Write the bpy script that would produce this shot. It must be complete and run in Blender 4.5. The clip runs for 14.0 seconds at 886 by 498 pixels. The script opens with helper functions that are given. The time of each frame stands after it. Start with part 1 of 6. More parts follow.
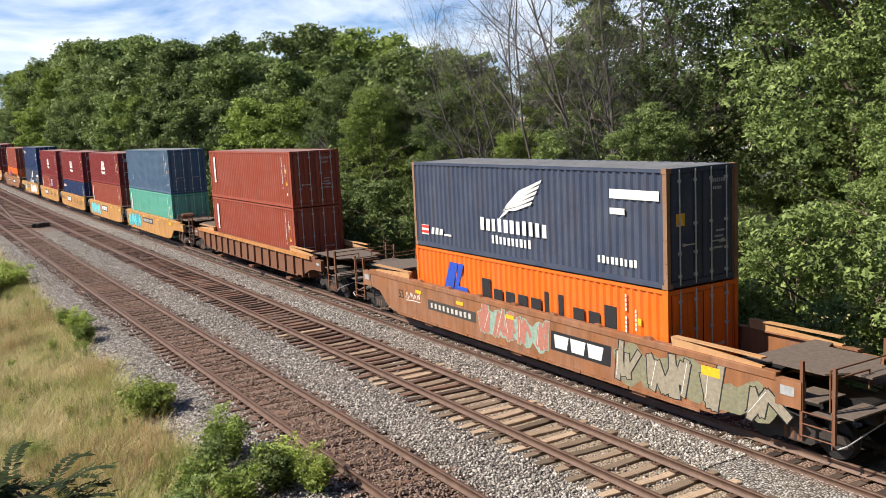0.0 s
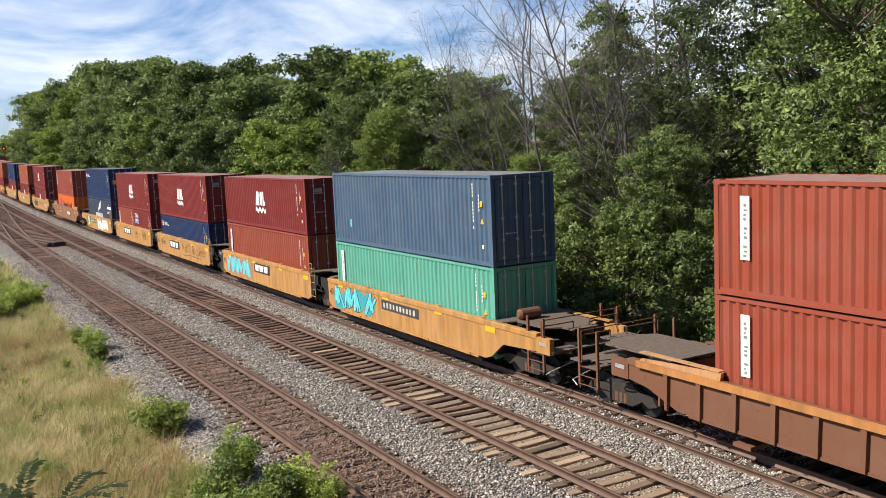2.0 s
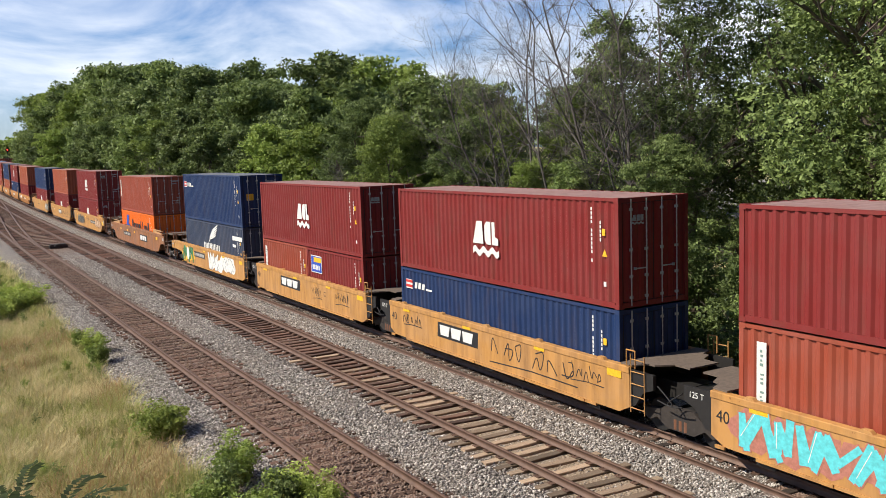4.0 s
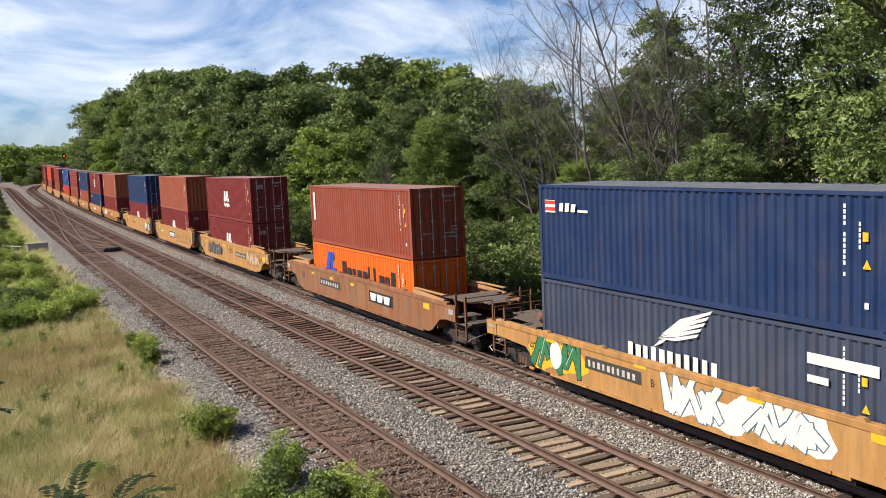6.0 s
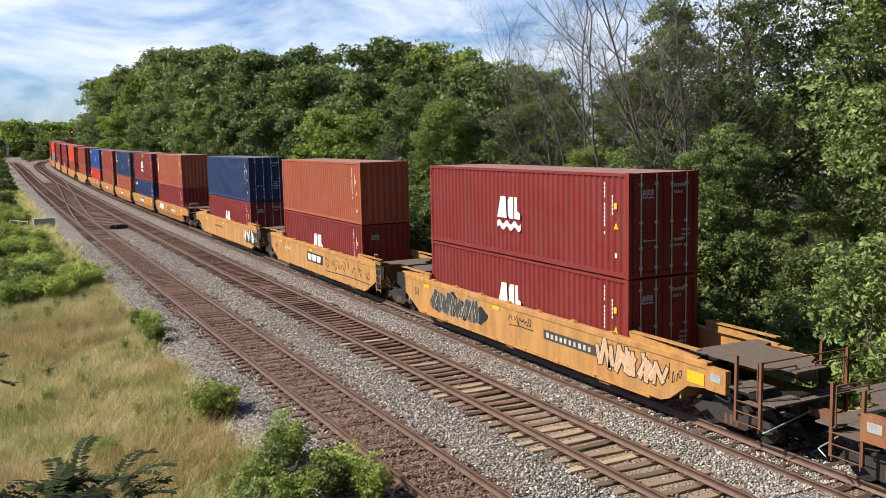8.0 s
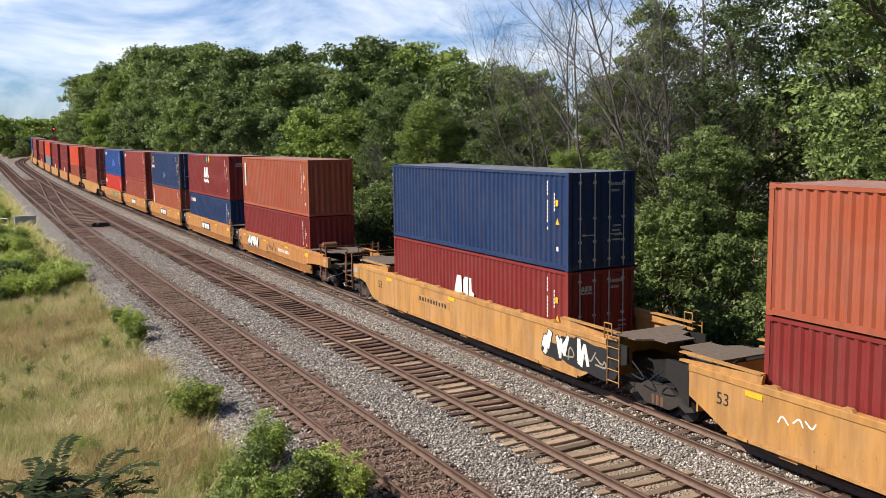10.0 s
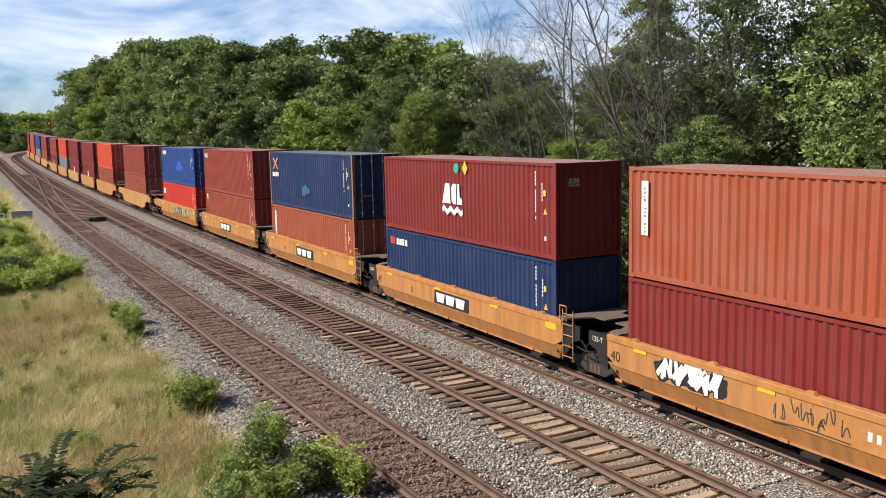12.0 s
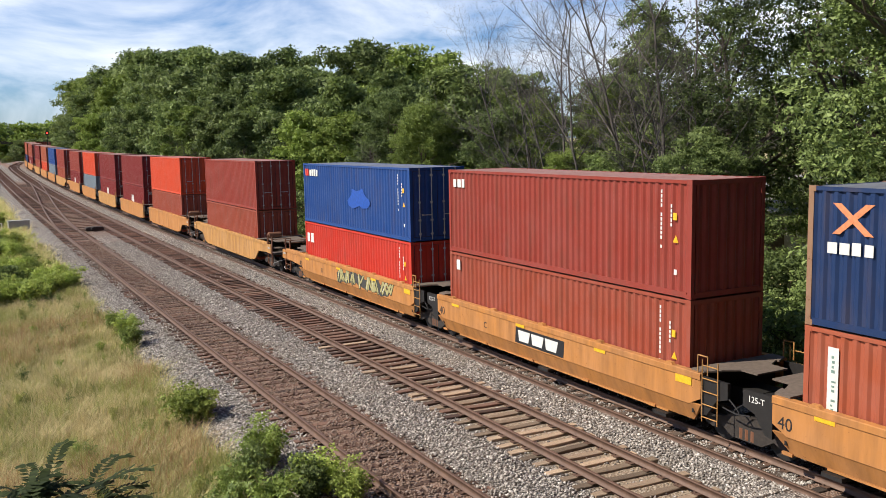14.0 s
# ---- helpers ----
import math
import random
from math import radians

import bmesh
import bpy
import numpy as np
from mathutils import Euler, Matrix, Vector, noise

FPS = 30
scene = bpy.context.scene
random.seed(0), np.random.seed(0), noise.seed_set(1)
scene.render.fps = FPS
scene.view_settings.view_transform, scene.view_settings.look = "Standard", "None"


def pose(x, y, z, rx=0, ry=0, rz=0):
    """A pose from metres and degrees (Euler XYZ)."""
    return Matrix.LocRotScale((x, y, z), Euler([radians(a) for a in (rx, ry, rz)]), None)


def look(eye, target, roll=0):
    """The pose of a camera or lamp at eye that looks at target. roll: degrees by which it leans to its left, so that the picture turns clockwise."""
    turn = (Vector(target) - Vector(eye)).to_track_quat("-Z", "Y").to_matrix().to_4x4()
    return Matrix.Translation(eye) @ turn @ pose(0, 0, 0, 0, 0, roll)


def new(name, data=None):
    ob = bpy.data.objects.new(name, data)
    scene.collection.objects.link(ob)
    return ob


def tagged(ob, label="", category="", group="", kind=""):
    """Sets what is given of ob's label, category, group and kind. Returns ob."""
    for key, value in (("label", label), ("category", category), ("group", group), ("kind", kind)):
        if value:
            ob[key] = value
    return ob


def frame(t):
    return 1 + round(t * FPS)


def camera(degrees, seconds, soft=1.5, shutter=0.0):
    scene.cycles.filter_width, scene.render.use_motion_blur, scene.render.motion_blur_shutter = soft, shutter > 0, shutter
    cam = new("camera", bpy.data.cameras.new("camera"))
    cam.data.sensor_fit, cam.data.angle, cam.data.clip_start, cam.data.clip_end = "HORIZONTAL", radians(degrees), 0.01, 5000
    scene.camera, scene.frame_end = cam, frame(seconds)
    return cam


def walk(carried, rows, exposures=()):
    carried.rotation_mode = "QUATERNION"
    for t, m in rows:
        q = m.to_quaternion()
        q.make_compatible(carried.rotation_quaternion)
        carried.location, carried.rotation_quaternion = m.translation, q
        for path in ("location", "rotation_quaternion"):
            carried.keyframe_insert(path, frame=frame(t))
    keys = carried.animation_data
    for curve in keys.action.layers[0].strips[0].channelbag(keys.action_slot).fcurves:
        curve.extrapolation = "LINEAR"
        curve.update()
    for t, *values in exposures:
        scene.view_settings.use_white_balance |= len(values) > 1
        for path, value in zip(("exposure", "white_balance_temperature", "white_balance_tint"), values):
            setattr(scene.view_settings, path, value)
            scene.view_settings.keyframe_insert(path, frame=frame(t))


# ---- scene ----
import colorsys

cam = camera(51.96, 14.0, soft=0.9)
PATH = [
    (0, pose(-16.696, 0.006, 7.304, 81.906, 2.785, -31.252)),
    (0.5, pose(-16.707, 0.008, 7.299, 82.565, 2.847, -30.863)),
    (1, pose(-16.705, 0.009, 7.292, 83.313, 2.913, -30.446)),
    (1.5, pose(-16.717, 0.015, 7.320, 83.346, 2.658, -30.257)),
    (2, pose(-16.715, 0.006, 7.293, 83.302, 2.537, -30.412)),
    (4.5, pose(-16.717, 0.011, 7.308, 83.789, 1.718, -30.054)),
    (5, pose(-16.719, 0.020, 7.305, 83.811, 1.631, -29.771)),
    (5.5, pose(-16.675, 0.002, 7.306, 83.838, 2.291, -28.545)),
    (6, pose(-16.667, -0.011, 7.310, 83.931, 2.457, -27.279)),
    (6.5, pose(-16.677, -0.003, 7.314, 83.248, 0.934, -27.779)),
    (7, pose(-16.644, -0.025, 7.309, 82.344, 1.268, -26.415)),
    (7.5, pose(-16.655, -0.002, 7.328, 82.429, 1.605, -26.005)),
    (8, pose(-16.667, -0.019, 7.293, 82.969, 1.237, -26.805)),
    (8.5, pose(-16.666, -0.016, 7.304, 83.191, 1.016, -26.964)),
    (9, pose(-16.678, -0.021, 7.300, 83.377, 0.642, -27.409)),
    (11.5, pose(-16.652, -0.000, 7.294, 82.207, 0.925, -28.188)),
    (12, pose(-16.648, 0.008, 7.296, 82.436, 1.197, -27.972)),
    (12.5, pose(-16.661, 0.006, 7.305, 82.811, 1.194, -27.858)),
    (13, pose(-16.674, -0.010, 7.283, 82.988, 1.074, -28.056)),
    (13.5, pose(-16.669, 0.009, 7.300, 83.103, 1.095, -28.360)),
    (14, pose(-16.659, 0.010, 7.290, 83.108, 1.047, -28.113)),
]
walk(cam, PATH, exposures=[(0, 0.50), (0.5, 0.36), (1.0, 0.32), (1.5, 0.34), (2.0, 0.37), (5.0, 0.27), (8.0, 0.38), (9.0, 0.37), (14.0, 0.33)])

# ---- world, sun ----
SUN_FROM = Vector((-0.75, 0.23, 0.76)).normalized()
world = bpy.data.worlds.new("world")
scene.world = world
world.use_nodes = True
wn, wl = world.node_tree.nodes, world.node_tree.links
wn.clear()
sky = wn.new("ShaderNodeTexSky")
sky.sky_type, sky.sun_disc = "NISHITA", False
sky.sun_elevation = math.asin(SUN_FROM.z)
sky.sun_rotation = math.atan2(SUN_FROM.x, SUN_FROM.y)
sky.air_density, sky.dust_density, sky.ozone_density = 1.0, 0.6, 1.5
# thin streaks of cirrus and a few low cumulus puffs
tc = wn.new("ShaderNodeTexCoord")
stretch = wn.new("ShaderNodeMapping")
stretch.inputs["Scale"].default_value = (3.6, 2.4, 9.0)
stretch.inputs["Rotation"].default_value = (0.25, 0.2, 0.4)
cirrus = wn.new("ShaderNodeTexNoise")
cirrus.inputs["Scale"].default_value, cirrus.inputs["Detail"].default_value, cirrus.inputs["Roughness"].default_value = 1.5, 7.0, 0.55
cirrus.inputs["Distortion"].default_value = 0.6
c_ramp = wn.new("ShaderNodeValToRGB")
c_ramp.color_ramp.elements[0].position, c_ramp.color_ramp.elements[1].position = 0.37, 0.70
mix = wn.new("ShaderNodeMix")
mix.data_type = "RGBA"
mix.inputs["B"].default_value = (14.6, 15.3, 16.6, 1)
bg = wn.new("ShaderNodeBackground")
bg.inputs["Strength"].default_value = 0.062
wout = wn.new("ShaderNodeOutputWorld")
wl.new(tc.outputs["Generated"], stretch.inputs["Vector"])
wl.new(stretch.outputs["Vector"], cirrus.inputs["Vector"])
wl.new(cirrus.outputs["Fac"], c_ramp.inputs["Fac"])
# the thin cloud thickens towards the horizon and clears overhead
up = wn.new("ShaderNodeSeparateXYZ")
wl.new(tc.outputs["Generated"], up.inputs["Vector"])
clear = wn.new("ShaderNodeMapRange")
clear.inputs["From Min"].default_value, clear.inputs["From Max"].default_value = 0.12, 0.45
clear.inputs["To Min"].default_value, clear.inputs["To Max"].default_value = 1.0, 0.08
wl.new(up.outputs["Z"], clear.inputs["Value"])
thin = wn.new("ShaderNodeMath")
thin.operation = "MULTIPLY"
wl.new(c_ramp.outputs["Color"], thin.inputs[0])
wl.new(clear.outputs["Result"], thin.inputs[1])
wl.new(thin.outputs["Value"], mix.inputs["Factor"])
deep = wn.new("ShaderNodeMix")
deep.data_type, deep.blend_type = "RGBA", "MULTIPLY"
deep.inputs["Factor"].default_value = 1.0
# pale towards the horizon, deep blue overhead
tone = wn.new("ShaderNodeValToRGB")
tone.color_ramp.elements[0].position, tone.color_ramp.elements[0].color = 0.18, (0.49, 0.67, 1.0, 1)
tone.color_ramp.elements[1].position, tone.color_ramp.elements[1].color = 0.60, (0.24, 0.36, 0.62, 1)
wl.new(up.outputs["Z"], tone.inputs["Fac"])
gain = wn.new("ShaderNodeVectorMath")
gain.operation = "SCALE"
gain.inputs["Scale"].default_value = 1.72
wl.new(tone.outputs["Color"], gain.inputs[0])
wl.new(gain.outputs["Vector"], deep.inputs["B"])
wl.new(sky.outputs["Color"], deep.inputs["A"])
wl.new(deep.outputs["Result"], mix.inputs["A"])
wl.new(mix.outputs["Result"], bg.inputs["Color"])
wl.new(bg.outputs["Background"], wout.inputs["Surface"])
sun = new("sun", bpy.data.lights.new("sun", "SUN"))
sun.data.energy, sun.data.angle, sun.data.color = 5.5, radians(0.55), (1.0, 0.92, 0.79)
sun.matrix_world = look(SUN_FROM * 100, (0, 0, 0))

# ---- materials ----
def shader(name, rough=0.7, metal=0.0):
    m = bpy.data.materials.new(name)
    m.use_nodes = True
    b = m.node_tree.nodes["Principled BSDF"]
    b.inputs["Roughness"].default_value, b.inputs["Metallic"].default_value = rough, metal
    return m, m.node_tree.nodes, m.node_tree.links, b


def noise_node(n, l, coord, scale, detail=4.0, rough=0.6, stretch=None):
    t = n.new("ShaderNodeTexNoise")
    t.inputs["Scale"].default_value, t.inputs["Detail"].default_value, t.inputs["Roughness"].default_value = scale, detail, rough
    if stretch:
        k = n.new("ShaderNodeMapping")
        k.inputs["Scale"].default_value = stretch
        l.new(coord, k.inputs["Vector"])
        coord = k.outputs["Vector"]
    l.new(coord, t.inputs["Vector"])
    return t.outputs["Fac"]


def ramp(n, l, fac, stops):
    r = n.new("ShaderNodeValToRGB")
    e = r.color_ramp.elements
    while len(e) < len(stops):
        e.new(0.5)
    for k, (p, c) in zip(e, stops):
        k.position, k.color = p, (*c[:3], 1) if len(c) >= 3 else (c[0], c[0], c[0], 1)
    l.new(fac, r.inputs["Fac"])
    return r.outputs["Color"]


def blend(n, l, fac, a, b, how="MIX"):
    x = n.new("ShaderNodeMix")
    x.data_type, x.blend_type = "RGBA", how
    for key, v in (("Factor", fac), ("A", a), ("B", b)):
        if isinstance(v, (int, float)):
            x.inputs[key].default_value = v
        elif isinstance(v, tuple):
            x.inputs[key].default_value = (*v[:3], 1)
        else:
            l.new(v, x.inputs[key])
    return x.outputs["Result"]


def bump(n, l, b, height, strength=0.4, distance=0.02):
    k = n.new("ShaderNodeBump")
    k.inputs["Strength"].default_value, k.inputs["Distance"].default_value = strength, distance
    l.new(height, k.inputs["Height"])
    l.new(k.outputs["Normal"], b.inputs["Normal"])


def shifted(n, l):
    """Object coordinates, moved by a random step for every object, so that no two look alike."""
    add = n.new("ShaderNodeVectorMath")
    add.operation = "MULTIPLY_ADD"
    add.inputs[1].default_value = (37.0, 53.0, 29.0)
    l.new(n.new("ShaderNodeObjectInfo").outputs["Random"], add.inputs[0])
    l.new(n.new("ShaderNodeTexCoord").outputs["Object"], add.inputs[2])
    return add.outputs["Vector"]


def worn_paint(name, colour, rust=0.25, rough=0.5, fade=0.25, dirt=(0.09, 0.06, 0.04), grime=0.45):
    """Weathered paint on steel: faded patches, vertical streaks, rust specks."""
    m, n, l, b = shader(name, rough)
    b.inputs["Specular IOR Level"].default_value = 0.22
    co = shifted(n, l)
    pale = tuple(c * (1 - fade) + fade * 0.42 for c in colour)
    patches = noise_node(n, l, co, 0.9, 5, 0.6)
    col = blend(n, l, ramp(n, l, patches, [(0.38, (0.0,)), (0.78, (0.5,))]), colour, pale)
    streak = noise_node(n, l, co, 2.2, 5, 0.6, (1.0, 1.4, 0.22))
    col = blend(n, l, ramp(n, l, streak, [(0.5 - 0.12 * (grime > 0.5), (0.0,)), (0.85, (grime,))]), col, dirt)
    specks = noise_node(n, l, co, 7.0, 6, 0.75)
    lo = 0.72 - 0.22 * rust
    col = blend(n, l, ramp(n, l, specks, [(lo, (0.0,)), (lo + 0.06, (0.9,))]), col, (0.13, 0.05, 0.025))
    l.new(col, b.inputs["Base Color"])
    rg = ramp(n, l, specks, [(0.3, (rough - 0.08,)), (0.8, (rough + 0.25,))])
    l.new(rg, b.inputs["Roughness"])
    bump(n, l, b, specks, 0.12, 0.01)
    return m


def plain(name, colour, rough=0.6, metal=0.0, vary=0.25, scale=9.0):
    m, n, l, b = shader(name, rough, metal)
    co = n.new("ShaderNodeTexCoord").outputs["Object"]
    f = noise_node(n, l, co, scale, 5, 0.65)
    dark = tuple(c * (1 - vary) for c in colour)
    lite = tuple(min(1, c * (1 + vary)) for c in colour)
    l.new(ramp(n, l, f, [(0.3, dark), (0.7, lite)]), b.inputs["Base Color"])
    bump(n, l, b, f, 0.15, 0.01)
    return m


def foliage(name, dark, lite, gloss=0.6):
    """Leaves: every leaf its own green, some light passing through."""
    m, n, l, b = shader(name, gloss)
    b.inputs["Specular IOR Level"].default_value = 0.3
    g = n.new("ShaderNodeNewGeometry")
    o = n.new("ShaderNodeObjectInfo")
    col = ramp(n, l, g.outputs["Random Per Island"], [(0.0, dark), (0.55, tuple((a + c) / 2 for a, c in zip(dark, lite))), (1.0, lite)])
    co = n.new("ShaderNodeTexCoord").outputs["Object"]
    big = noise_node(n, l, co, 0.5, 3)
    col = blend(n, l, ramp(n, l, big, [(0.35, (0.0,)), (0.7, (0.5,))]), col, lite)
    hsv = n.new("ShaderNodeHueSaturation")
    mr = n.new("ShaderNodeMapRange")
    mr.inputs["To Min"].default_value, mr.inputs["To Max"].default_value = 0.7, 1.25
    l.new(o.outputs["Random"], mr.inputs["Value"])
    l.new(mr.outputs["Result"], hsv.inputs["Value"])
    l.new(col, hsv.inputs["Color"])
    l.new(hsv.outputs["Color"], b.inputs["Base Color"])
    t = n.new("ShaderNodeBsdfTranslucent")
    l.new(hsv.outputs["Color"], t.inputs["Color"])
    s = n.new("ShaderNodeMixShader")
    s.inputs["Fac"].default_value = 0.3
    l.new(b.outputs["BSDF"], s.inputs[1])
    l.new(t.outputs["BSDF"], s.inputs[2])
    l.new(s.outputs["Shader"], n["Material Output"].inputs["Surface"])
    return m


RED_BROWN = worn_paint("red_brown_paint", (0.28, 0.058, 0.032), 0.2, fade=0.15)
ORANGE_BROWN = worn_paint("orange_brown_paint", (0.32, 0.075, 0.035), 0.2, fade=0.18)
MAROON = worn_paint("maroon_paint", (0.19, 0.022, 0.021), 0.12, fade=0.08)
TEX_RED = worn_paint("brick_red_paint", (0.25, 0.04, 0.028), 0.12, fade=0.1)
BRIGHT_RED = worn_paint("bright_red_paint", (0.55, 0.06, 0.02), 0.1, fade=0.15)
SCARLET = worn_paint("scarlet_paint", (0.50, 0.035, 0.02), 0.1, fade=0.1)
NAVY = worn_paint("navy_paint", (0.012, 0.031, 0.098), 0.15, fade=0.08)
DEEP_BLUE = worn_paint("deep_blue_paint", (0.012, 0.055, 0.22), 0.1, fade=0.1)
SLATE = worn_paint("slate_blue_paint", (0.044, 0.058, 0.098), 0.15, fade=0.14)
STEEL_BLUE = worn_paint("steel_blue_paint", (0.06, 0.11, 0.18), 0.15, fade=0.2)
TEAL = worn_paint("sea_green_paint", (0.10, 0.36, 0.27), 0.12, fade=0.25)
ORANGE = worn_paint("orange_paint", (0.74, 0.145, 0.013), 0.1, fade=0.1)
GREY_BLUE = worn_paint("grey_blue_paint", (0.16, 0.20, 0.24), 0.15)
YELLOW = worn_paint("car_yellow_paint", (0.47, 0.238, 0.070), 0.4, 0.65, 0.24, (0.15, 0.08, 0.04), 0.8)
OCHRE = worn_paint("car_ochre_paint", (0.46, 0.20, 0.058), 0.4, 0.62, 0.16, (0.14, 0.07, 0.035), 0.7)
CAR_BROWN = worn_paint("car_brown_paint", (0.28, 0.118, 0.050), 0.4, 0.65, 0.30, (0.10, 0.05, 0.03), 0.8)
CAR_TAN = worn_paint("car_tan_paint", (0.46, 0.25, 0.11), 0.5, 0.7, 0.25)
RUST_EDGE = worn_paint("rust_stained_corner_paint", (0.24, 0.135, 0.08), 0.6, 0.75, 0.2)
RUSTY = worn_paint("rusty_brown_steel", (0.17, 0.075, 0.042), 0.5, 0.75, 0.1)
BLACK_STEEL = plain("sooty_black_steel", (0.014, 0.0125, 0.012), 0.6)
TRUCK_STEEL = plain("dusty_truck_steel", (0.032, 0.025, 0.021), 0.75)
DECK = plain("dusty_deck_steel", (0.125, 0.095, 0.075), 0.85)
WHITE = plain("white_marking", (0.64, 0.64, 0.62), 0.6, vary=0.08)
GREY_MARK = plain("grey_marking", (0.32, 0.33, 0.34), 0.6)
FIELD = plain("faded_black_field", (0.05, 0.043, 0.037), 0.7)
PALE_INK = plain("faded_white_marking", (0.48, 0.46, 0.42), 0.7)
BLACK = plain("black_marking", (0.015, 0.015, 0.017), 0.6)
MARK_BLUE = plain("blue_marking", (0.02, 0.07, 0.42), 0.5)
MARK_YELLOW = plain("yellow_marking", (0.75, 0.42, 0.02), 0.5)
MARK_RED = plain("red_marking", (0.55, 0.04, 0.03), 0.5)
SEAL = plain("door_gasket_rubber", (0.012, 0.012, 0.013), 0.7)
GALV = plain("galvanised_rod", (0.40, 0.40, 0.40), 0.5, 0.1)
SPRAY_CYAN = plain("cyan_spray_paint", (0.10, 0.52, 0.56), 0.6)
SPRAY_PINK = plain("pink_spray_paint", (0.38, 0.15, 0.11), 0.6)
SPRAY_GREEN = plain("green_spray_paint", (0.03, 0.17, 0.07), 0.6)
SPRAY_GREY = plain("grey_spray_paint", (0.27, 0.235, 0.175), 0.6)
SPRAY_WHITE = plain("white_spray_paint", (0.70, 0.68, 0.64), 0.6)
RAIL_STEEL = plain("brown_rail_steel", (0.125, 0.074, 0.052), 0.6, 0.2, scale=4)
RAIL_TOP = plain("polished_rail_head", (0.25, 0.2, 0.17), 0.35, 0.8, scale=3)
LEAF = foliage("tree_leaves", (0.050, 0.082, 0.022), (0.27, 0.345, 0.112))
LEAF_LIGHT = foliage("young_leaves", (0.11, 0.165, 0.030), (0.29, 0.37, 0.085))
LEAF_DARK = foliage("shade_leaves", (0.036, 0.060, 0.018), (0.19, 0.25, 0.08))
GRASS_DRY = foliage("dry_grass", (0.42, 0.35, 0.16), (0.90, 0.77, 0.44), 0.7)
GRASS_GREEN = foliage("green_grass", (0.13, 0.17, 0.04), (0.56, 0.56, 0.19), 0.6)
# near-black green: the shade the sumac stands in is put into its colour
LEAF_SUMAC_SHADED = foliage("shaded_leaflets", (0.016, 0.026, 0.008), (0.045, 0.065, 0.016), 0.75)
WEED = foliage("yellow_green_weed_leaves", (0.17, 0.235, 0.04), (0.42, 0.50, 0.12), 0.65)
GRASS_RUST = foliage("russet_seed_heads", (0.24, 0.15, 0.07), (0.46, 0.31, 0.16), 0.8)
BARK = plain("grey_bark", (0.11, 0.085, 0.065), 0.9, vary=0.4)
DEAD_WOOD = plain("bleached_dead_wood", (0.115, 0.10, 0.09), 0.9, vary=0.3)


# ---- mesh helpers ----
class Build:
    """Collects vertices and faces for one mesh."""

    def __init__(self):
        self.v, self.f = [], []

    def add(self, verts, faces):
        k = len(self.v)
        self.v += [tuple(p) for p in verts]
        self.f += [tuple(i + k for i in q) for q in faces]
        return self

    def box(self, x0, x1, y0, y1, z0, z1, m=None):
        p = [Vector((x, y, z)) for z in (z0, z1) for y in (y0, y1) for x in (x0, x1)]
        if m:
            p = [m @ q for q in p]
        return self.add(p, [(0, 2, 3, 1), (4, 5, 7, 6), (0, 1, 5, 4), (2, 6, 7, 3), (0, 4, 6, 2), (1, 3, 7, 5)])

    def prism(self, outline, x0, x1, axis="x"):
        """An outline of (a, b) pairs pushed along an axis: x takes (y, z), y takes (x, z), z takes (x, y)."""
        put = {"x": lambda a, b, c: (c, a, b), "y": lambda a, b, c: (a, c, b), "z": lambda a, b, c: (a, b, c)}[axis]
        n = len(outline)
        p = [put(a, b, x0) for a, b in outline] + [put(a, b, x1) for a, b in outline]
        return self.add(p, [tuple(range(n - 1, -1, -1)), tuple(range(n, 2 * n))] + [(i, (i + 1) % n, n + (i + 1) % n, n + i) for i in range(n)])

    def tube(self, a, b, r0, r1=None, sides=8, caps=True):
        a, b = Vector(a), Vector(b)
        r1 = r0 if r1 is None else r1
        d = (b - a).normalized()
        u = d.orthogonal().normalized()
        w = d.cross(u)
        p = []
        for c, r in ((a, r0), (b, r1)):
            for i in range(sides):
                t = 2 * math.pi * i / sides
                p.append(c + u * (r * math.cos(t)) + w * (r * math.sin(t)))
        f = [(i, (i + 1) % sides, sides + (i + 1) % sides, sides + i) for i in range(sides)]
        if caps:
            f += [tuple(range(sides - 1, -1, -1)), tuple(range(sides, 2 * sides))]
        return self.add(p, f)

    def mesh(self, name, smooth=False):
        me = bpy.data.meshes.new(name)
        me.from_pydata(self.v, [], self.f)
        bm = bmesh.new()
        bm.from_mesh(me)
        bmesh.ops.recalc_face_normals(bm, faces=bm.faces)
        bm.to_mesh(me)
        bm.free()
        if smooth:
            me.shade_smooth()
        me.materials.append(None)
        return me


def part(name, what, material, parent=None, label="", at=None, smooth=False):
    """One mesh object, under a thing where a parent is given. The material belongs to the object, so meshes can be shared."""
    me = what.mesh(name, smooth) if isinstance(what, Build) else what
    ob = new(name, me)
    ob.material_slots[0].link = "OBJECT"
    ob.material_slots[0].material = material
    if parent:
        ob.parent = parent
    if at:
        ob.matrix_basis = at
    return tagged(ob, label)


CACHE = {}


def once(key, make):
    if key not in CACHE:
        CACHE[key] = make()
    return CACHE[key]


def soup(name, verts, faces, material=None, smooth=False):
    """A mesh from numpy arrays, all faces with the same number of corners."""
    me = bpy.data.meshes.new(name)
    n, k = faces.shape
    me.vertices.add(len(verts))
    me.vertices.foreach_set("co", np.asarray(verts, np.float32).ravel())
    me.loops.add(n * k)
    me.loops.foreach_set("vertex_index", np.asarray(faces, np.int32).ravel())
    me.polygons.add(n)
    me.polygons.foreach_set("loop_start", np.arange(0, n * k, k, dtype=np.int32))
    me.update(calc_edges=True)
    me.validate()
    me.materials.append(material)
    if smooth:
        me.shade_smooth()
    return me


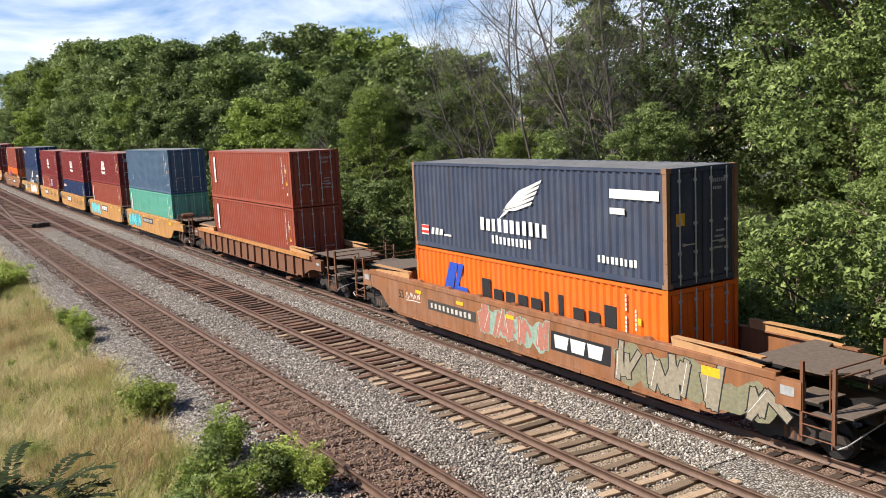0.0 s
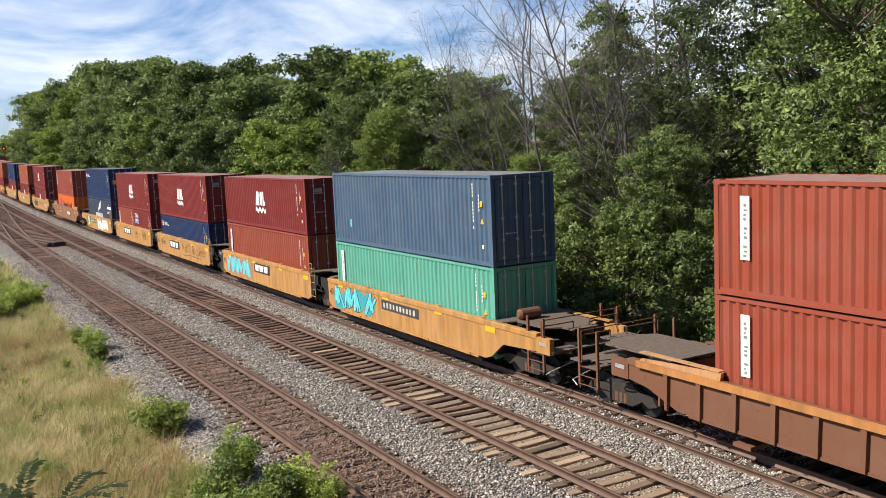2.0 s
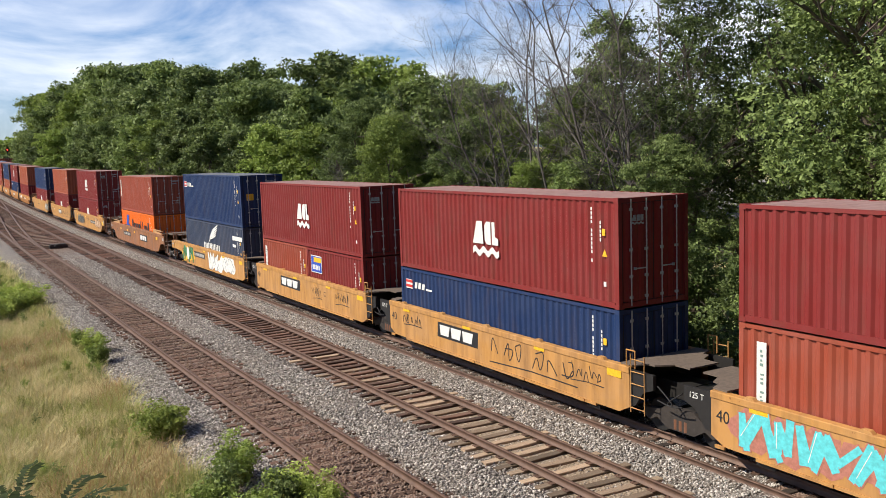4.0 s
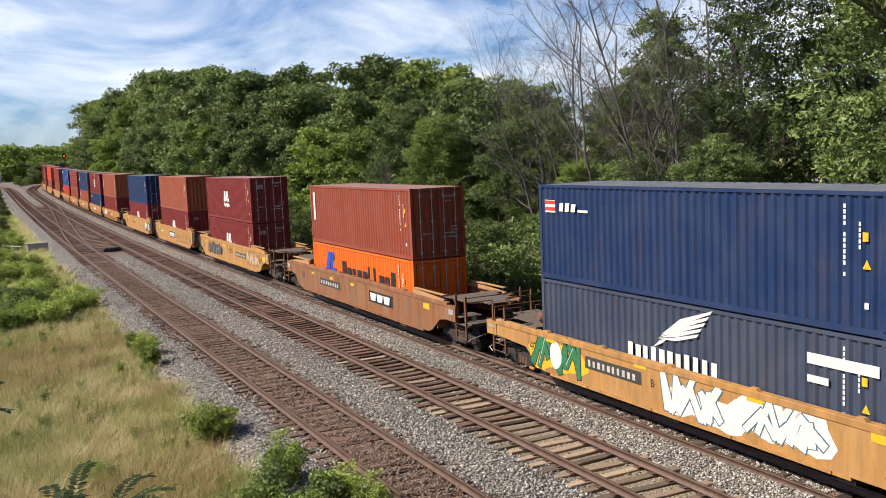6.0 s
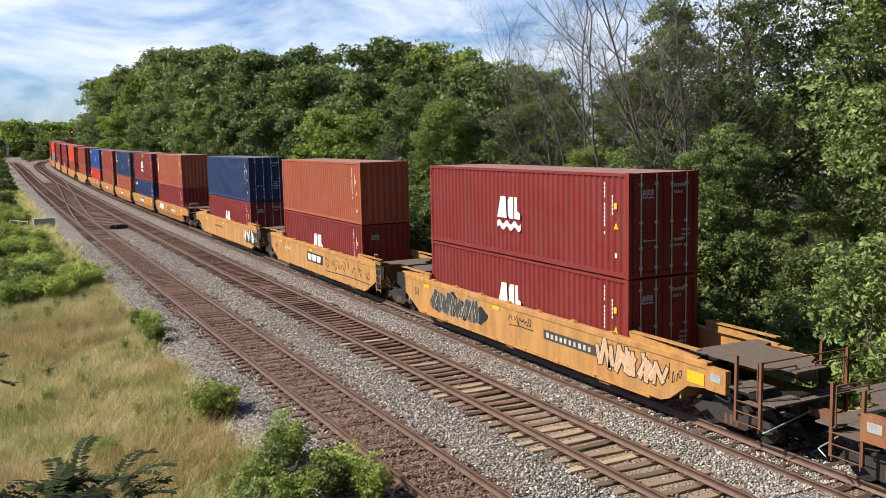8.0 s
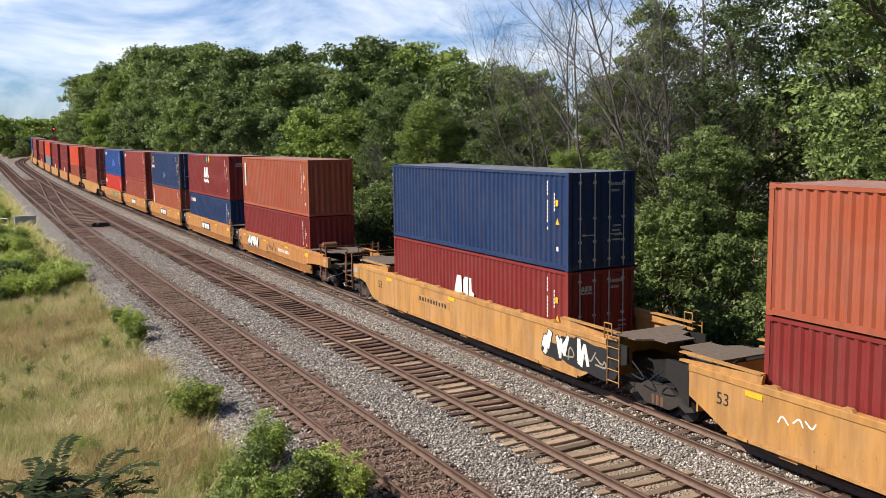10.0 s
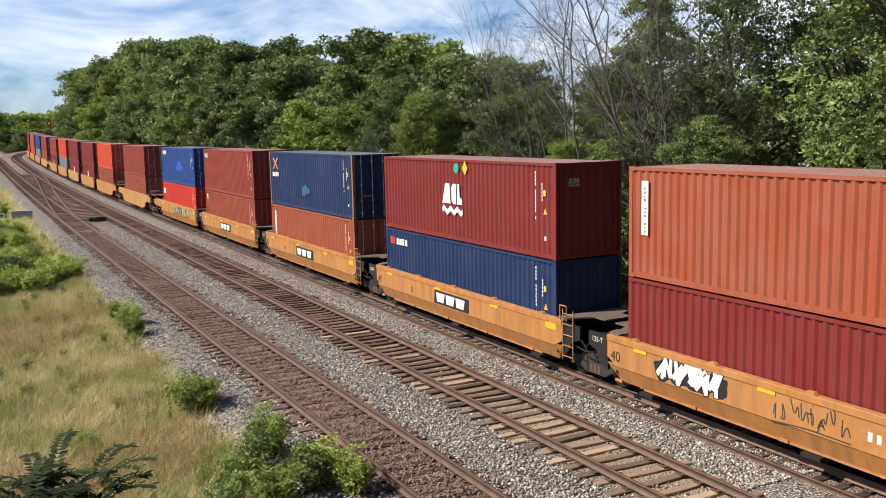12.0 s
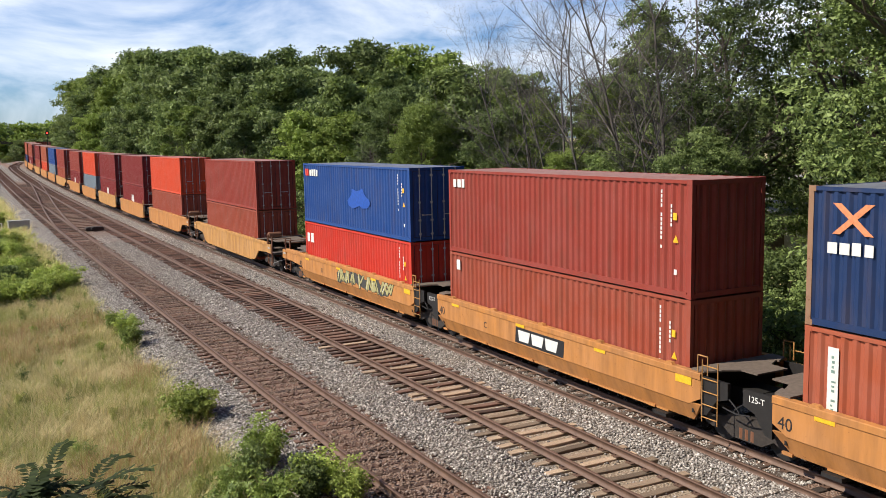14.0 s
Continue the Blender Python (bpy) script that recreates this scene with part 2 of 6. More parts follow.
# ---- the lie of the land ----
T1, T2, T3 = -8.30, -4.10, 0.0
CURVE_AT, CURVE_R = 235.0, 500.0


def rise(y):
    return 0.000075 * max(0.0, y - 80) ** 2 if y < 235 else 1.80 + 0.93 * (1 - math.exp(-(y - 235) / 40))


def land(x, y):
    """Height of the ground: a level ballast bed, shoulders that fall to the verge on one side and a ditch on the other."""
    bed = -0.24
    if x < -10.6:
        k = min(1.0, (-10.6 - x) / 1.6)
        z = bed - 0.42 * k * k * (3 - 2 * k)
        if x < -12.2:
            z -= 0.10 * min(6.0, -12.2 - x)
        if y > 70:
            z += min(1.6, (y - 70) * 0.02) * min(1.0, max(0.0, (-12.0 - x) / 4))
        z += 0.12 * noise.noise(Vector((x * 0.4, y * 0.3, 0)))
    elif x > 2.4 and y < CURVE_AT - 20:
        k = min(1.0, (x - 2.4) / 1.8)
        z = bed - 0.5 * k * k * (3 - 2 * k) + (0.15 * noise.noise(Vector((x * 0.3, y * 0.3, 4))) if x > 4.2 else 0)
    else:
        z = bed
        if y < 90 and (abs(x - T2) < 1.36 or T1 - 1.5 < x < T1 - 0.82):
            z -= 0.025 + 0.055 * noise.noise(Vector((x * 0.9, y * 0.45, 9)))
    return z + rise(y)


def track_pose(s, x=0.0, z=0.0):
    """A place on the train's track, s metres along it."""
    if s <= CURVE_AT:
        slope = math.degrees(math.atan2(rise(s + 4) - rise(s - 4), 8))
        return pose(x, s, z + rise(s), slope, 0, 0)
    a = (s - CURVE_AT) / CURVE_R
    y = CURVE_AT + CURVE_R * math.sin(a)
    c = CURVE_R * (1 - math.cos(a))
    slope = math.degrees(math.atan2(rise(y + 4) - rise(y - 4), 8) * math.cos(a))
    return pose(c + x * math.cos(a), y - x * math.sin(a), z + rise(y), slope, 0, -math.degrees(a))


def ground_material():
    m, n, l, b = shader("verge_and_ballast", 0.9)
    pos = n.new("ShaderNodeNewGeometry").outputs["Position"]
    sep = n.new("ShaderNodeSeparateXYZ")
    l.new(pos, sep.inputs["Vector"])
    edge = noise_node(n, l, pos, 0.55, 5, 0.65)
    wob = n.new("ShaderNodeMath")
    wob.operation = "MULTIPLY_ADD"
    l.new(edge, wob.inputs[0])
    wob.inputs[1].default_value = 2.4
    l.new(sep.outputs["X"], wob.inputs[2])

    def band(lo, hi, soft, src):
        a = n.new("ShaderNodeMapRange")
        a.interpolation_type = "SMOOTHSTEP"
        a.inputs["From Min"].default_value, a.inputs["From Max"].default_value = lo - soft, lo + soft
        c = n.new("ShaderNodeMapRange")
        c.interpolation_type = "SMOOTHSTEP"
        c.inputs["From Min"].default_value, c.inputs["From Max"].default_value = hi - soft, hi + soft
        c.inputs["To Min"].default_value, c.inputs["To Max"].default_value = 1, 0
        l.new(src, a.inputs["Value"])
        l.new(src, c.inputs["Value"])
        x = n.new("ShaderNodeMath")
        x.operation = "MULTIPLY"
        l.new(a.outputs["Result"], x.inputs[0])
        l.new(c.outputs["Result"], x.inputs[1])
        return x.outputs["Value"]

    # crushed stone, the shade between the stones multiplied into its colour
    vor = n.new("ShaderNodeTexVoronoi")
    vor.inputs["Scale"].default_value = 19.0
    l.new(pos, vor.inputs["Vector"])
    sepc = n.new("ShaderNodeSeparateColor")
    l.new(vor.outputs["Color"], sepc.inputs["Color"])
    stone = ramp(n, l, sepc.outputs["Red"], [(0.0, (0.11, 0.092, 0.08)), (0.4, (0.33, 0.295, 0.263)), (0.8, (0.52, 0.475, 0.43)), (1.0, (0.74, 0.70, 0.64))])
    gap_shade = ramp(n, l, vor.outputs["Distance"], [(0.30, (1.0,)), (0.62, (0.25,))])
    stone = blend(n, l, 1.0, stone, gap_shade, "MULTIPLY")
    mott = noise_node(n, l, pos, 0.35, 4)
    stone = blend(n, l, ramp(n, l, mott, [(0.45, (0.0,)), (0.8, (0.45,))]), stone, (0.22, 0.17, 0.12))
    # rusty fouled stone inside the tracks
    brown = blend(n, l, noise_node(n, l, pos, 6.0, 5), (0.15, 0.082, 0.052), (0.29, 0.165, 0.11))
    brown = blend(n, l, 0.28, brown, stone)
    rust_1 = band(T1 - 1.15, T1 + 1.15, 0.25, sep.outputs["X"])
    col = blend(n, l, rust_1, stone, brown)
    tan = blend(n, l, noise_node(n, l, pos, 5.0, 5), (0.24, 0.17, 0.11), (0.44, 0.33, 0.21))
    tan = blend(n, l, 0.35, tan, stone)
    mid = band(T2 - 1.0, T2 + 1.0, 0.3, sep.outputs["X"])
    tan = blend(n, l, band(26.0, 2000.0, 8.0, sep.outputs["Y"]), tan, brown)
    col = blend(n, l, mid, col, tan)
    points = band(82.0, 190.0, 6.0, sep.outputs["Y"])
    between = n.new("ShaderNodeMath")
    between.operation = "MULTIPLY"
    l.new(points, between.inputs[0])
    l.new(band(T1 - 1.0, T2 + 1.0, 0.4, sep.outputs["X"]), between.inputs[1])
    col = blend(n, l, between.outputs["Value"], col, blend(n, l, 0.5, brown, (0.13, 0.085, 0.06)))
    far = band(T3 - 1.5, T3 + 1.6, 0.4, sep.outputs["X"])
    col = blend(n, l, far, col, brown)
    # verge: soil, dead stalks, green patches
    soil = blend(n, l, noise_node(n, l, pos, 1.1, 6, 0.7), (0.36, 0.30, 0.145), (0.66, 0.55, 0.29))
    soil = blend(n, l, ramp(n, l, noise_node(n, l, pos, 0.25, 4), [(0.42, (0.0,)), (0.62, (0.85,))]), soil, (0.19, 0.20, 0.065))
    bed = band(-10.2, 4.4, 0.35, wob.outputs["Value"])
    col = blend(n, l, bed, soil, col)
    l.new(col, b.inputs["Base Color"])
    bump(n, l, b, vor.outputs["Distance"], 0.9, -0.05)
    return m


def build_ground():
    xs = np.concatenate([[-2500, -900, -400, -200, -110, -70, -50], np.arange(-40, -13, 1.5), np.arange(-13, -10, 0.4), [-10.0, T1 - 1.52, T1 - 1.45, T1 - 1.1, T1 - 0.84, T1 - 0.80, T1, T1 + 0.8, T1 + 1.6, T2 - 1.38, T2 - 1.33, T2 - 0.6, T2, T2 + 0.6, T2 + 1.33, T2 + 1.38, -1.6, -0.8, 0.0, 0.8, 1.6],
                         np.arange(2.4, 5, 0.5), np.arange(5, 40, 3), [50, 80, 140, 250, 500, 1000, 2500]])
    ys = np.concatenate([[-2500, -800, -300, -120, -60, -30], np.arange(-15, 80, 1.5), np.arange(80, 260, 5), np.arange(260, 420, 12), [450, 520, 700, 1200, 2500]])
    v = np.array([(x, y, land(x, y)) for y in ys for x in xs])
    nx = len(xs)
    f = np.array([(j * nx + i, j * nx + i + 1, (j + 1) * nx + i + 1, (j + 1) * nx + i) for j in range(len(ys) - 1) for i in range(nx - 1)])
    ob = new("ground", soup("ground", v, f, ground_material(), True))
    tagged(ob, "grey crushed-stone ballast bed with dry grassy verges", "ground", kind="structure")


build_ground()


# ---- containers ----
LONG, SHORT = 12.19, 6.06
HIGH, STD = 2.896, 2.591
HALF = 1.219


def corrugation(length, pitch=0.276, depth=0.046):
    """Wave line of a pressed steel wall: (along, inward) pairs."""
    n = max(1, int(length / pitch))
    p = length / n
    out = []
    for i in range(n):
        a = -length / 2 + i * p
        out += [(a, 0.0), (a + 0.27 * p, 0.0), (a + 0.5 * p, depth), (a + 0.77 * p, depth)]
    out.append((length / 2, 0.0))
    return out


def wall_mesh(length, height, axis):
    b = Build()
    line = corrugation(length)
    v = []
    for z in (0.15, height - 0.09):
        for a, d in line:
            v.append((-HALF + 0.012 + d, a, z) if axis == "x" else (a, 0.012 + d, z))
    n = len(line)
    b.add(v, [(i, i + 1, n + i + 1, n + i) for i in range(n - 1)])
    me = b.mesh("side_panel")
    return me


def roof_mesh(length, height):
    b = Build()
    line = corrugation(length - 0.3, 0.42, 0.02)
    n = len(line)
    v = [(x, a, height - 0.012 - d) for x in (-HALF + 0.05, HALF - 0.05) for a, d in line]
    return b.add(v, [(i, i + 1, n + i + 1, n + i) for i in range(n - 1)]).mesh("roof")


def container_meshes(length, height):
    def make():
        k = {}
        k["side"] = wall_mesh(length - 0.26, height, "x")
        k["end"] = wall_mesh(2 * HALF - 0.30, height, "y")
        k["roof"] = roof_mesh(length, height)
        k["post"] = Build().prism([(0, 0), (0.11, 0), (0.11, 0.05), (0.16, 0.05), (0.16, 0.13), (0.0, 0.13)], 0.10, height - 0.10, "z").mesh("corner_post")
        k["top_rail"] = Build().box(0, 0.06, -length / 2 + 0.16, length / 2 - 0.16, height - 0.095, height - 0.012).mesh("top_rail")
        b = Build().box(0, 0.05, -length / 2 + 0.16, length / 2 - 0.16, 0.02, 0.16)
        if length > 8:
            for y in (-1.03, 1.03):
                b.box(-0.006, 0.0, y - 0.18, y + 0.18, 0.03, 0.14)
        k["bottom_rail"] = b.mesh("bottom_rail")
        k["casting"] = Build().box(0, 0.165, 0, 0.18, 0, 0.118).mesh("corner_casting")
        k["header"] = Build().box(-HALF + 0.16, HALF - 0.16, 0, 0.08, height - 0.13, height - 0.01).mesh("end_rail")
        k["sill"] = Build().box(-HALF + 0.16, HALF - 0.16, 0, 0.08, 0.02, 0.16).mesh("end_sill")
        k["floor"] = Build().box(-HALF + 0.06, HALF - 0.06, -length / 2 + 0.06, length / 2 - 0.06, 0.10, 0.15).mesh("floor")
        w, z0, z1 = HALF - 0.185, 0.18, height - 0.15
        line = [(0.008, 0.035), (0.07, 0.035)]
        n = 4
        for j in range(n):
            x = 0.07 + (w - 0.14) * j / n
            p = (w - 0.14) / n
            line += [(x + 0.3 * p, 0.012), (x + 0.7 * p, 0.012), (x + p, 0.035)]
        line += [(w, 0.035), (w, 0.07), (0.008, 0.07)]
        d = Build().prism(line, z0, z1, "z")
        k["door"] = d.mesh("door")
        bar = Build().tube((0, -0.01, 0.06), (0, -0.01, height - 0.04), 0.019, sides=6)
        for z in (0.25, 0.8, 1.5, height - 0.35):
            bar.box(-0.05, 0.05, -0.015, 0.03, z, z + 0.07)
        k["bar"] = bar.mesh("locking_bar")
        k["handle"] = Build().box(0, 0.42, -0.04, -0.022, 1.02, 1.05).box(0.36, 0.42, -0.04, 0.02, 1.0, 1.07).mesh("handle")
        k["seal"] = Build().box(-0.008, 0.008, 0.02, 0.05, 0.18, height - 0.15).box(-HALF + 0.16, HALF - 0.16, 0.05, 0.055, 0.155, height - 0.125).mesh("gasket")
        return k
    return once((length, height), make)


def bleached(paint):
    """The same paint, chalked and dusty, as roofs weather."""
    return once(("roof", paint.name), lambda: worn_paint("chalky_" + paint.name, tuple(0.62 * c + 0.10 for c in ROOF_TONES.get(paint.name, (0.2, 0.08, 0.06))), 0.3, 0.85, 0.35))


ROOF_TONES = {"navy_paint": (0.06, 0.08, 0.12), "deep_blue_paint": (0.05, 0.09, 0.2), "slate_blue_paint": (0.10, 0.11, 0.13), "steel_blue_paint": (0.14, 0.16, 0.18), "sea_green_paint": (0.12, 0.3, 0.25),
              "orange_brown_paint": (0.36, 0.13, 0.08), "red_brown_paint": (0.32, 0.12, 0.08), "bright_red_paint": (0.45, 0.08, 0.04), "maroon_paint": (0.30, 0.11, 0.09), "brick_red_paint": (0.30, 0.08, 0.06)}


def container(name_label, paint, length=LONG, height=HIGH, doors=True, group="containers on the train", post_paint=None):
    """A shipping container; its base centre is its origin, its near end is at -y."""
    k = container_meshes(length, height)
    ob = tagged(new("shipping_container"), name_label, "container", group)
    h, post_paint = length / 2, post_paint or paint
    flip = pose(0, 0, 0, 0, 0, 180)
    part("side_panel", k["side"], paint, ob)
    part("side_panel", k["side"], paint, ob, at=flip)
    part("roof", k["roof"], bleached(paint), ob)
    part("floor", k["floor"], DECK, ob)
    for x in (-1, 1):
        m = Matrix.Translation((-HALF, 0, 0)) if x < 0 else flip @ Matrix.Translation((-HALF, 0, 0))
        part("top_rail", k["top_rail"], paint, ob, at=m)
        part("bottom_rail", k["bottom_rail"], paint, ob, at=m)
        for y in (-1, 1):
            s = Matrix.Diagonal((1 if x < 0 else -1, 1 if y < 0 else -1, 1, 1))
            c = Matrix.Translation((x * HALF, y * h, 0)) @ s
            part("corner_post", k["post"], post_paint, ob, at=c)
            c2 = Matrix.Translation((x * (HALF + 0.003), y * (h + 0.003), 0)) @ s
            part("corner_casting", k["casting"], post_paint, ob, at=c2)
            part("corner_casting", k["casting"], post_paint, ob, at=Matrix.Translation((0, 0, height - 0.118)) @ c2)
    near, far = Matrix.Translation((0, -h, 0)), Matrix.Translation((0, h, 0)) @ flip
    for end, m in (("door" if doors else "wall", near), ("wall" if doors else "door", far)):
        part("end_rail", k["header"], paint, ob, at=m)
        part("end_sill", k["sill"], paint, ob, at=m)
        if end == "wall":
            part("end_panel", k["end"], paint, ob, at=m)
            continue
        part("gasket", k["seal"], SEAL, ob, at=m)
        for side in (-1, 1):
            dm = m @ Matrix.Diagonal((side, 1, 1, 1))
            leaf = part("door", k["door"], paint, ob, at=dm)
            for x in (0.27, 0.80):
                part("locking_bar", k["bar"], GALV, leaf, at=Matrix.Translation((x, 0, 0)))
            part("handle", k["handle"], GALV, leaf, at=Matrix.Translation((0.28, 0, 0)))
    return ob


# ---- markings ----
SIDE_MAP = Matrix(((0, 0, -1, 0), (-1, 0, 0, 0), (0, 1, 0, 0), (0, 0, 0, 1)))
END_MAP = Matrix(((1, 0, 0, 0), (0, 0, -1, 0), (0, 1, 0, 0), (0, 0, 0, 1)))


def flat(shapes):
    """Thin plates from outlines in the plane of a wall: x to the right, y up, 3 mm thick."""
    b = Build()
    for i, s in enumerate(shapes):
        b.prism(s, 0.0, 0.003 + 0.00012 * (i % 9), "z")
    return b


def rect(x, y, w, h, lean=0.0):
    return [(x, y), (x + w, y), (x + w + lean, y + h), (x + lean, y + h)]


def glyphs(x, y, h, n, w=0.62, gap=0.16, lean=0.0, seed=1):
    """Plain upright bars in the rhythm of unreadable writing."""
    r = random.Random(seed)
    return [rect(x + i * h * (w + gap), y, h * w * r.uniform(0.75, 1.0), h * r.uniform(0.85, 1.0), lean * h) for i in range(n)]


def wave(x, y, w, h, n=3):
    top = [(x + w * i / 24, y + h + 0.35 * h * math.sin(2 * math.pi * n * i / 24)) for i in range(25)]
    low = [(x + w * i / 24, y + 0.35 * h * math.sin(2 * math.pi * n * i / 24)) for i in range(24, -1, -1)]
    return low[::-1] + top[::-1]


def mark(ob, shapes, paint, y, z, label="", out=None, on="side", name="marking"):
    """Markings on the wall that faces the verge, or on the near end: y runs along, z up."""
    if on == "side":
        m = Matrix.Translation((-(out or HALF + 0.001), y, z)) @ SIDE_MAP
    else:
        m = Matrix.Translation((y, -(out or LONG / 2 + 0.02), z)) @ END_MAP
    made = part(name, flat(shapes), paint, ob, label, at=m)
    return tagged(made, kind="stuff") if len(shapes) > 1 else made


def lettering(ob, text, size, paint, y, z, out, label=""):
    cu = bpy.data.curves.new("letters", "FONT")
    cu.body, cu.size, cu.extrude = text, size, 0.002
    tmp = bpy.data.objects.new("letters", cu)
    scene.collection.objects.link(tmp)
    bpy.context.view_layer.update()
    me = bpy.data.meshes.new_from_object(tmp.evaluated_get(bpy.context.evaluated_depsgraph_get()))
    bpy.data.objects.remove(tmp)
    bpy.data.curves.remove(cu)
    me.materials.clear()
    me.materials.append(None)
    return part("lettering", me, paint, ob, label, at=Matrix.Translation((-out, y, z)) @ SIDE_MAP)


def ship_logo(ob, y, z, s=1.0):
    """White block emblem over a wavy band."""
    mark(ob, [[(0, 0), (0.62, 0), (0.56, 0.72), (0.24, 0.72)], [(0.70, 0.12), (0.82, 0.0), (1.05, 0.0), (1.05, 0.72), (0.82, 0.72), (0.70, 0.60)],
              [(1.12, 0.72), (1.12, 0.0), (1.47, 0.0), (1.47, 0.2), (1.30, 0.26), (1.28, 0.72)],
              wave(0.0, -0.34, 1.5, 0.20)], WHITE, y, z, "white block emblem over a wave", name="emblem")
    end_emblem(ob, HIGH if z > 1.16 else STD)


def end_emblem(ob, height):
    """Small pale block emblem high on the near end."""
    mark(ob, [[(0, 0), (0.15, 0), (0.13, 0.16), (0.06, 0.16)], rect(0.17, 0, 0.11, 0.16), rect(0.30, 0, 0.10, 0.16), wave(0.0, -0.08, 0.42, 0.045)], GREY_MARK, -0.78, height - 0.62, "pale block emblem over a wave", on="end", out=LONG / 2 + 0.012, name="emblem")


def codes(ob, y, height, seed=1, top=0.35):
    """Rows of small white code marks and yellow warning stickers near the front end."""
    r = random.Random(seed)
    col = [rect(0, height - top - 0.115 * i, 0.055, 0.085) for i in range(13) if i not in (4, 11)] + [rect(0.36, height - top - 0.35 - 0.115 * i, 0.05, 0.085) for i in range(5)]
    mark(ob, col, WHITE, y, 0)
    mark(ob, [rect(0, height - 1.0, 0.13, 0.18)], MARK_YELLOW, y - 0.45, 0, name="warning_sticker")
    mark(ob, [[(0, height - 1.55), (0.2, height - 1.55), (0.1, height - 1.36)]], MARK_YELLOW, y - 0.45, 0, name="warning_sticker")
    mark(ob, [rect(0, 0.55, 0.1, 0.13)], WHITE, y - 0.5, 0)


def strip_label(ob, y, height):
    """Tall white label strip with dark writing bars."""
    mark(ob, [rect(0, height - 1.75, 0.26, 1.4)], WHITE, y, 0, "white upright label strip", name="label_strip")
    r = random.Random(int(height * 100))
    mark(ob, [rect(0.09 + 0.02 * r.random(), height - 1.68 + 0.10 * i, 0.05 + 0.05 * r.random(), 0.035 + 0.03 * r.random()) for i in range(12) if i not in (3, 7)], plain_green(), y, 0, out=HALF + 0.006, name="label_writing")


def plain_green():
    return once("dim", lambda: plain("faded_teal_ink", (0.16, 0.25, 0.22), 0.6))


def door_marks(ob, height, seed=1):
    r = random.Random(seed)
    s = glyphs(0.25, height - 0.42, 0.1, 7, seed=seed) + glyphs(0.35, height - 0.6, 0.08, 5, seed=seed + 3)
    for i in range(4):
        s.append(rect(0.35 + r.random() * 0.3, 1.25 - i * 0.14, 0.3, 0.05))
    mark(ob, s, GREY_MARK, 0.0, 0, on="end", out=LONG / 2 - 0.012)


# ---- well cars ----
def truck_mesh():
    """Cast side frame of a freight truck."""
    return once("frame", lambda: Build().prism([(-1.35, 0.42), (-1.2, 0.62), (-0.7, 0.66), (-0.45, 0.82), (0.45, 0.82), (0.7, 0.66), (1.2, 0.62), (1.35, 0.42), (1.05, 0.32),
                                                (0.8, 0.44), (0.45, 0.24), (-0.45, 0.24), (-0.8, 0.44), (-1.05, 0.32)], -0.07, 0.07).mesh("side_frame"))


def wheelset_mesh():
    def make():
        b = Build().tube((-0.98, 0, 0), (0.98, 0, 0), 0.08, sides=8)
        for x in (-1, 1):
            b.tube((x * 0.69, 0, 0), (x * 0.82, 0, 0), 0.42, 0.42, 20)
            b.tube((x * 0.665, 0, 0), (x * 0.69, 0, 0), 0.45, 0.45, 20)
            b.tube((x * 0.82, 0, 0), (x * 0.87, 0, 0), 0.16, 0.13, 10)
            b.box(x * 0.825 - 0.006, x * 0.825 + 0.006, -0.03, 0.03, 0.16, 0.36)
        return b.mesh("wheelset")
    return once("wheelset", make)


WHEELS = []


def truck(car, y, spins):
    t = part("truck", once("bolster", lambda: Build().box(-1.0, 1.0, -0.22, 0.22, 0.42, 0.72).tube((0, 0, 0.7), (0, 0, 0.95), 0.22, sides=12).mesh("bolster")), BLACK_STEEL, car,
             "dark cast-steel four-wheel truck", at=Matrix.Translation((0, y, 0)))
    for x in (-0.98, 0.98):
        part("side_frame", truck_mesh(), TRUCK_STEEL, t, at=Matrix.Translation((x, 0, 0)))
        for dy in (-0.17, 0.0, 0.17):
            part("spring", once("spring", lambda: Build().tube((0, 0, 0.27), (0, 0, 0.52), 0.07, sides=8).mesh("spring")), RUSTY, t, at=Matrix.Translation((x * 1.02, dy, 0)))
    for dy in (-0.89, 0.89):
        w = part("wheelset", wheelset_mesh(), BLACK_STEEL, t, at=Matrix.Translation((0, dy, 0.45)))
        if spins:
            WHEELS.append(w)


def ladder_mesh(h=1.0, w=0.42, n=3):
    def make():
        b = Build()
        for y in (0, w):
            b.tube((0, y, 0), (0, y, h), 0.016, sides=6)
        for i in range(n):
            z = 0.12 + i * (h - 0.25) / max(1, n - 1)
            b.tube((0, 0, z), (0, w, z), 0.014, sides=6)
        return b.mesh("ladder")
    return once(("ladder", h, w, n), make)


TOP = {"40": 1.62, "40s": 1.62, "53": 1.72, "rib": 1.62}
LOW = {"40": 0.42, "40s": 0.84, "53": 0.42, "rib": 0.66}
# how far the deep side reaches at a coupled end and at a joint
DEEP = {"40": (6.7, 6.7), "40s": (6.7, 6.7), "53": (8.6, 8.2), "rib": (8.0, 8.0)}


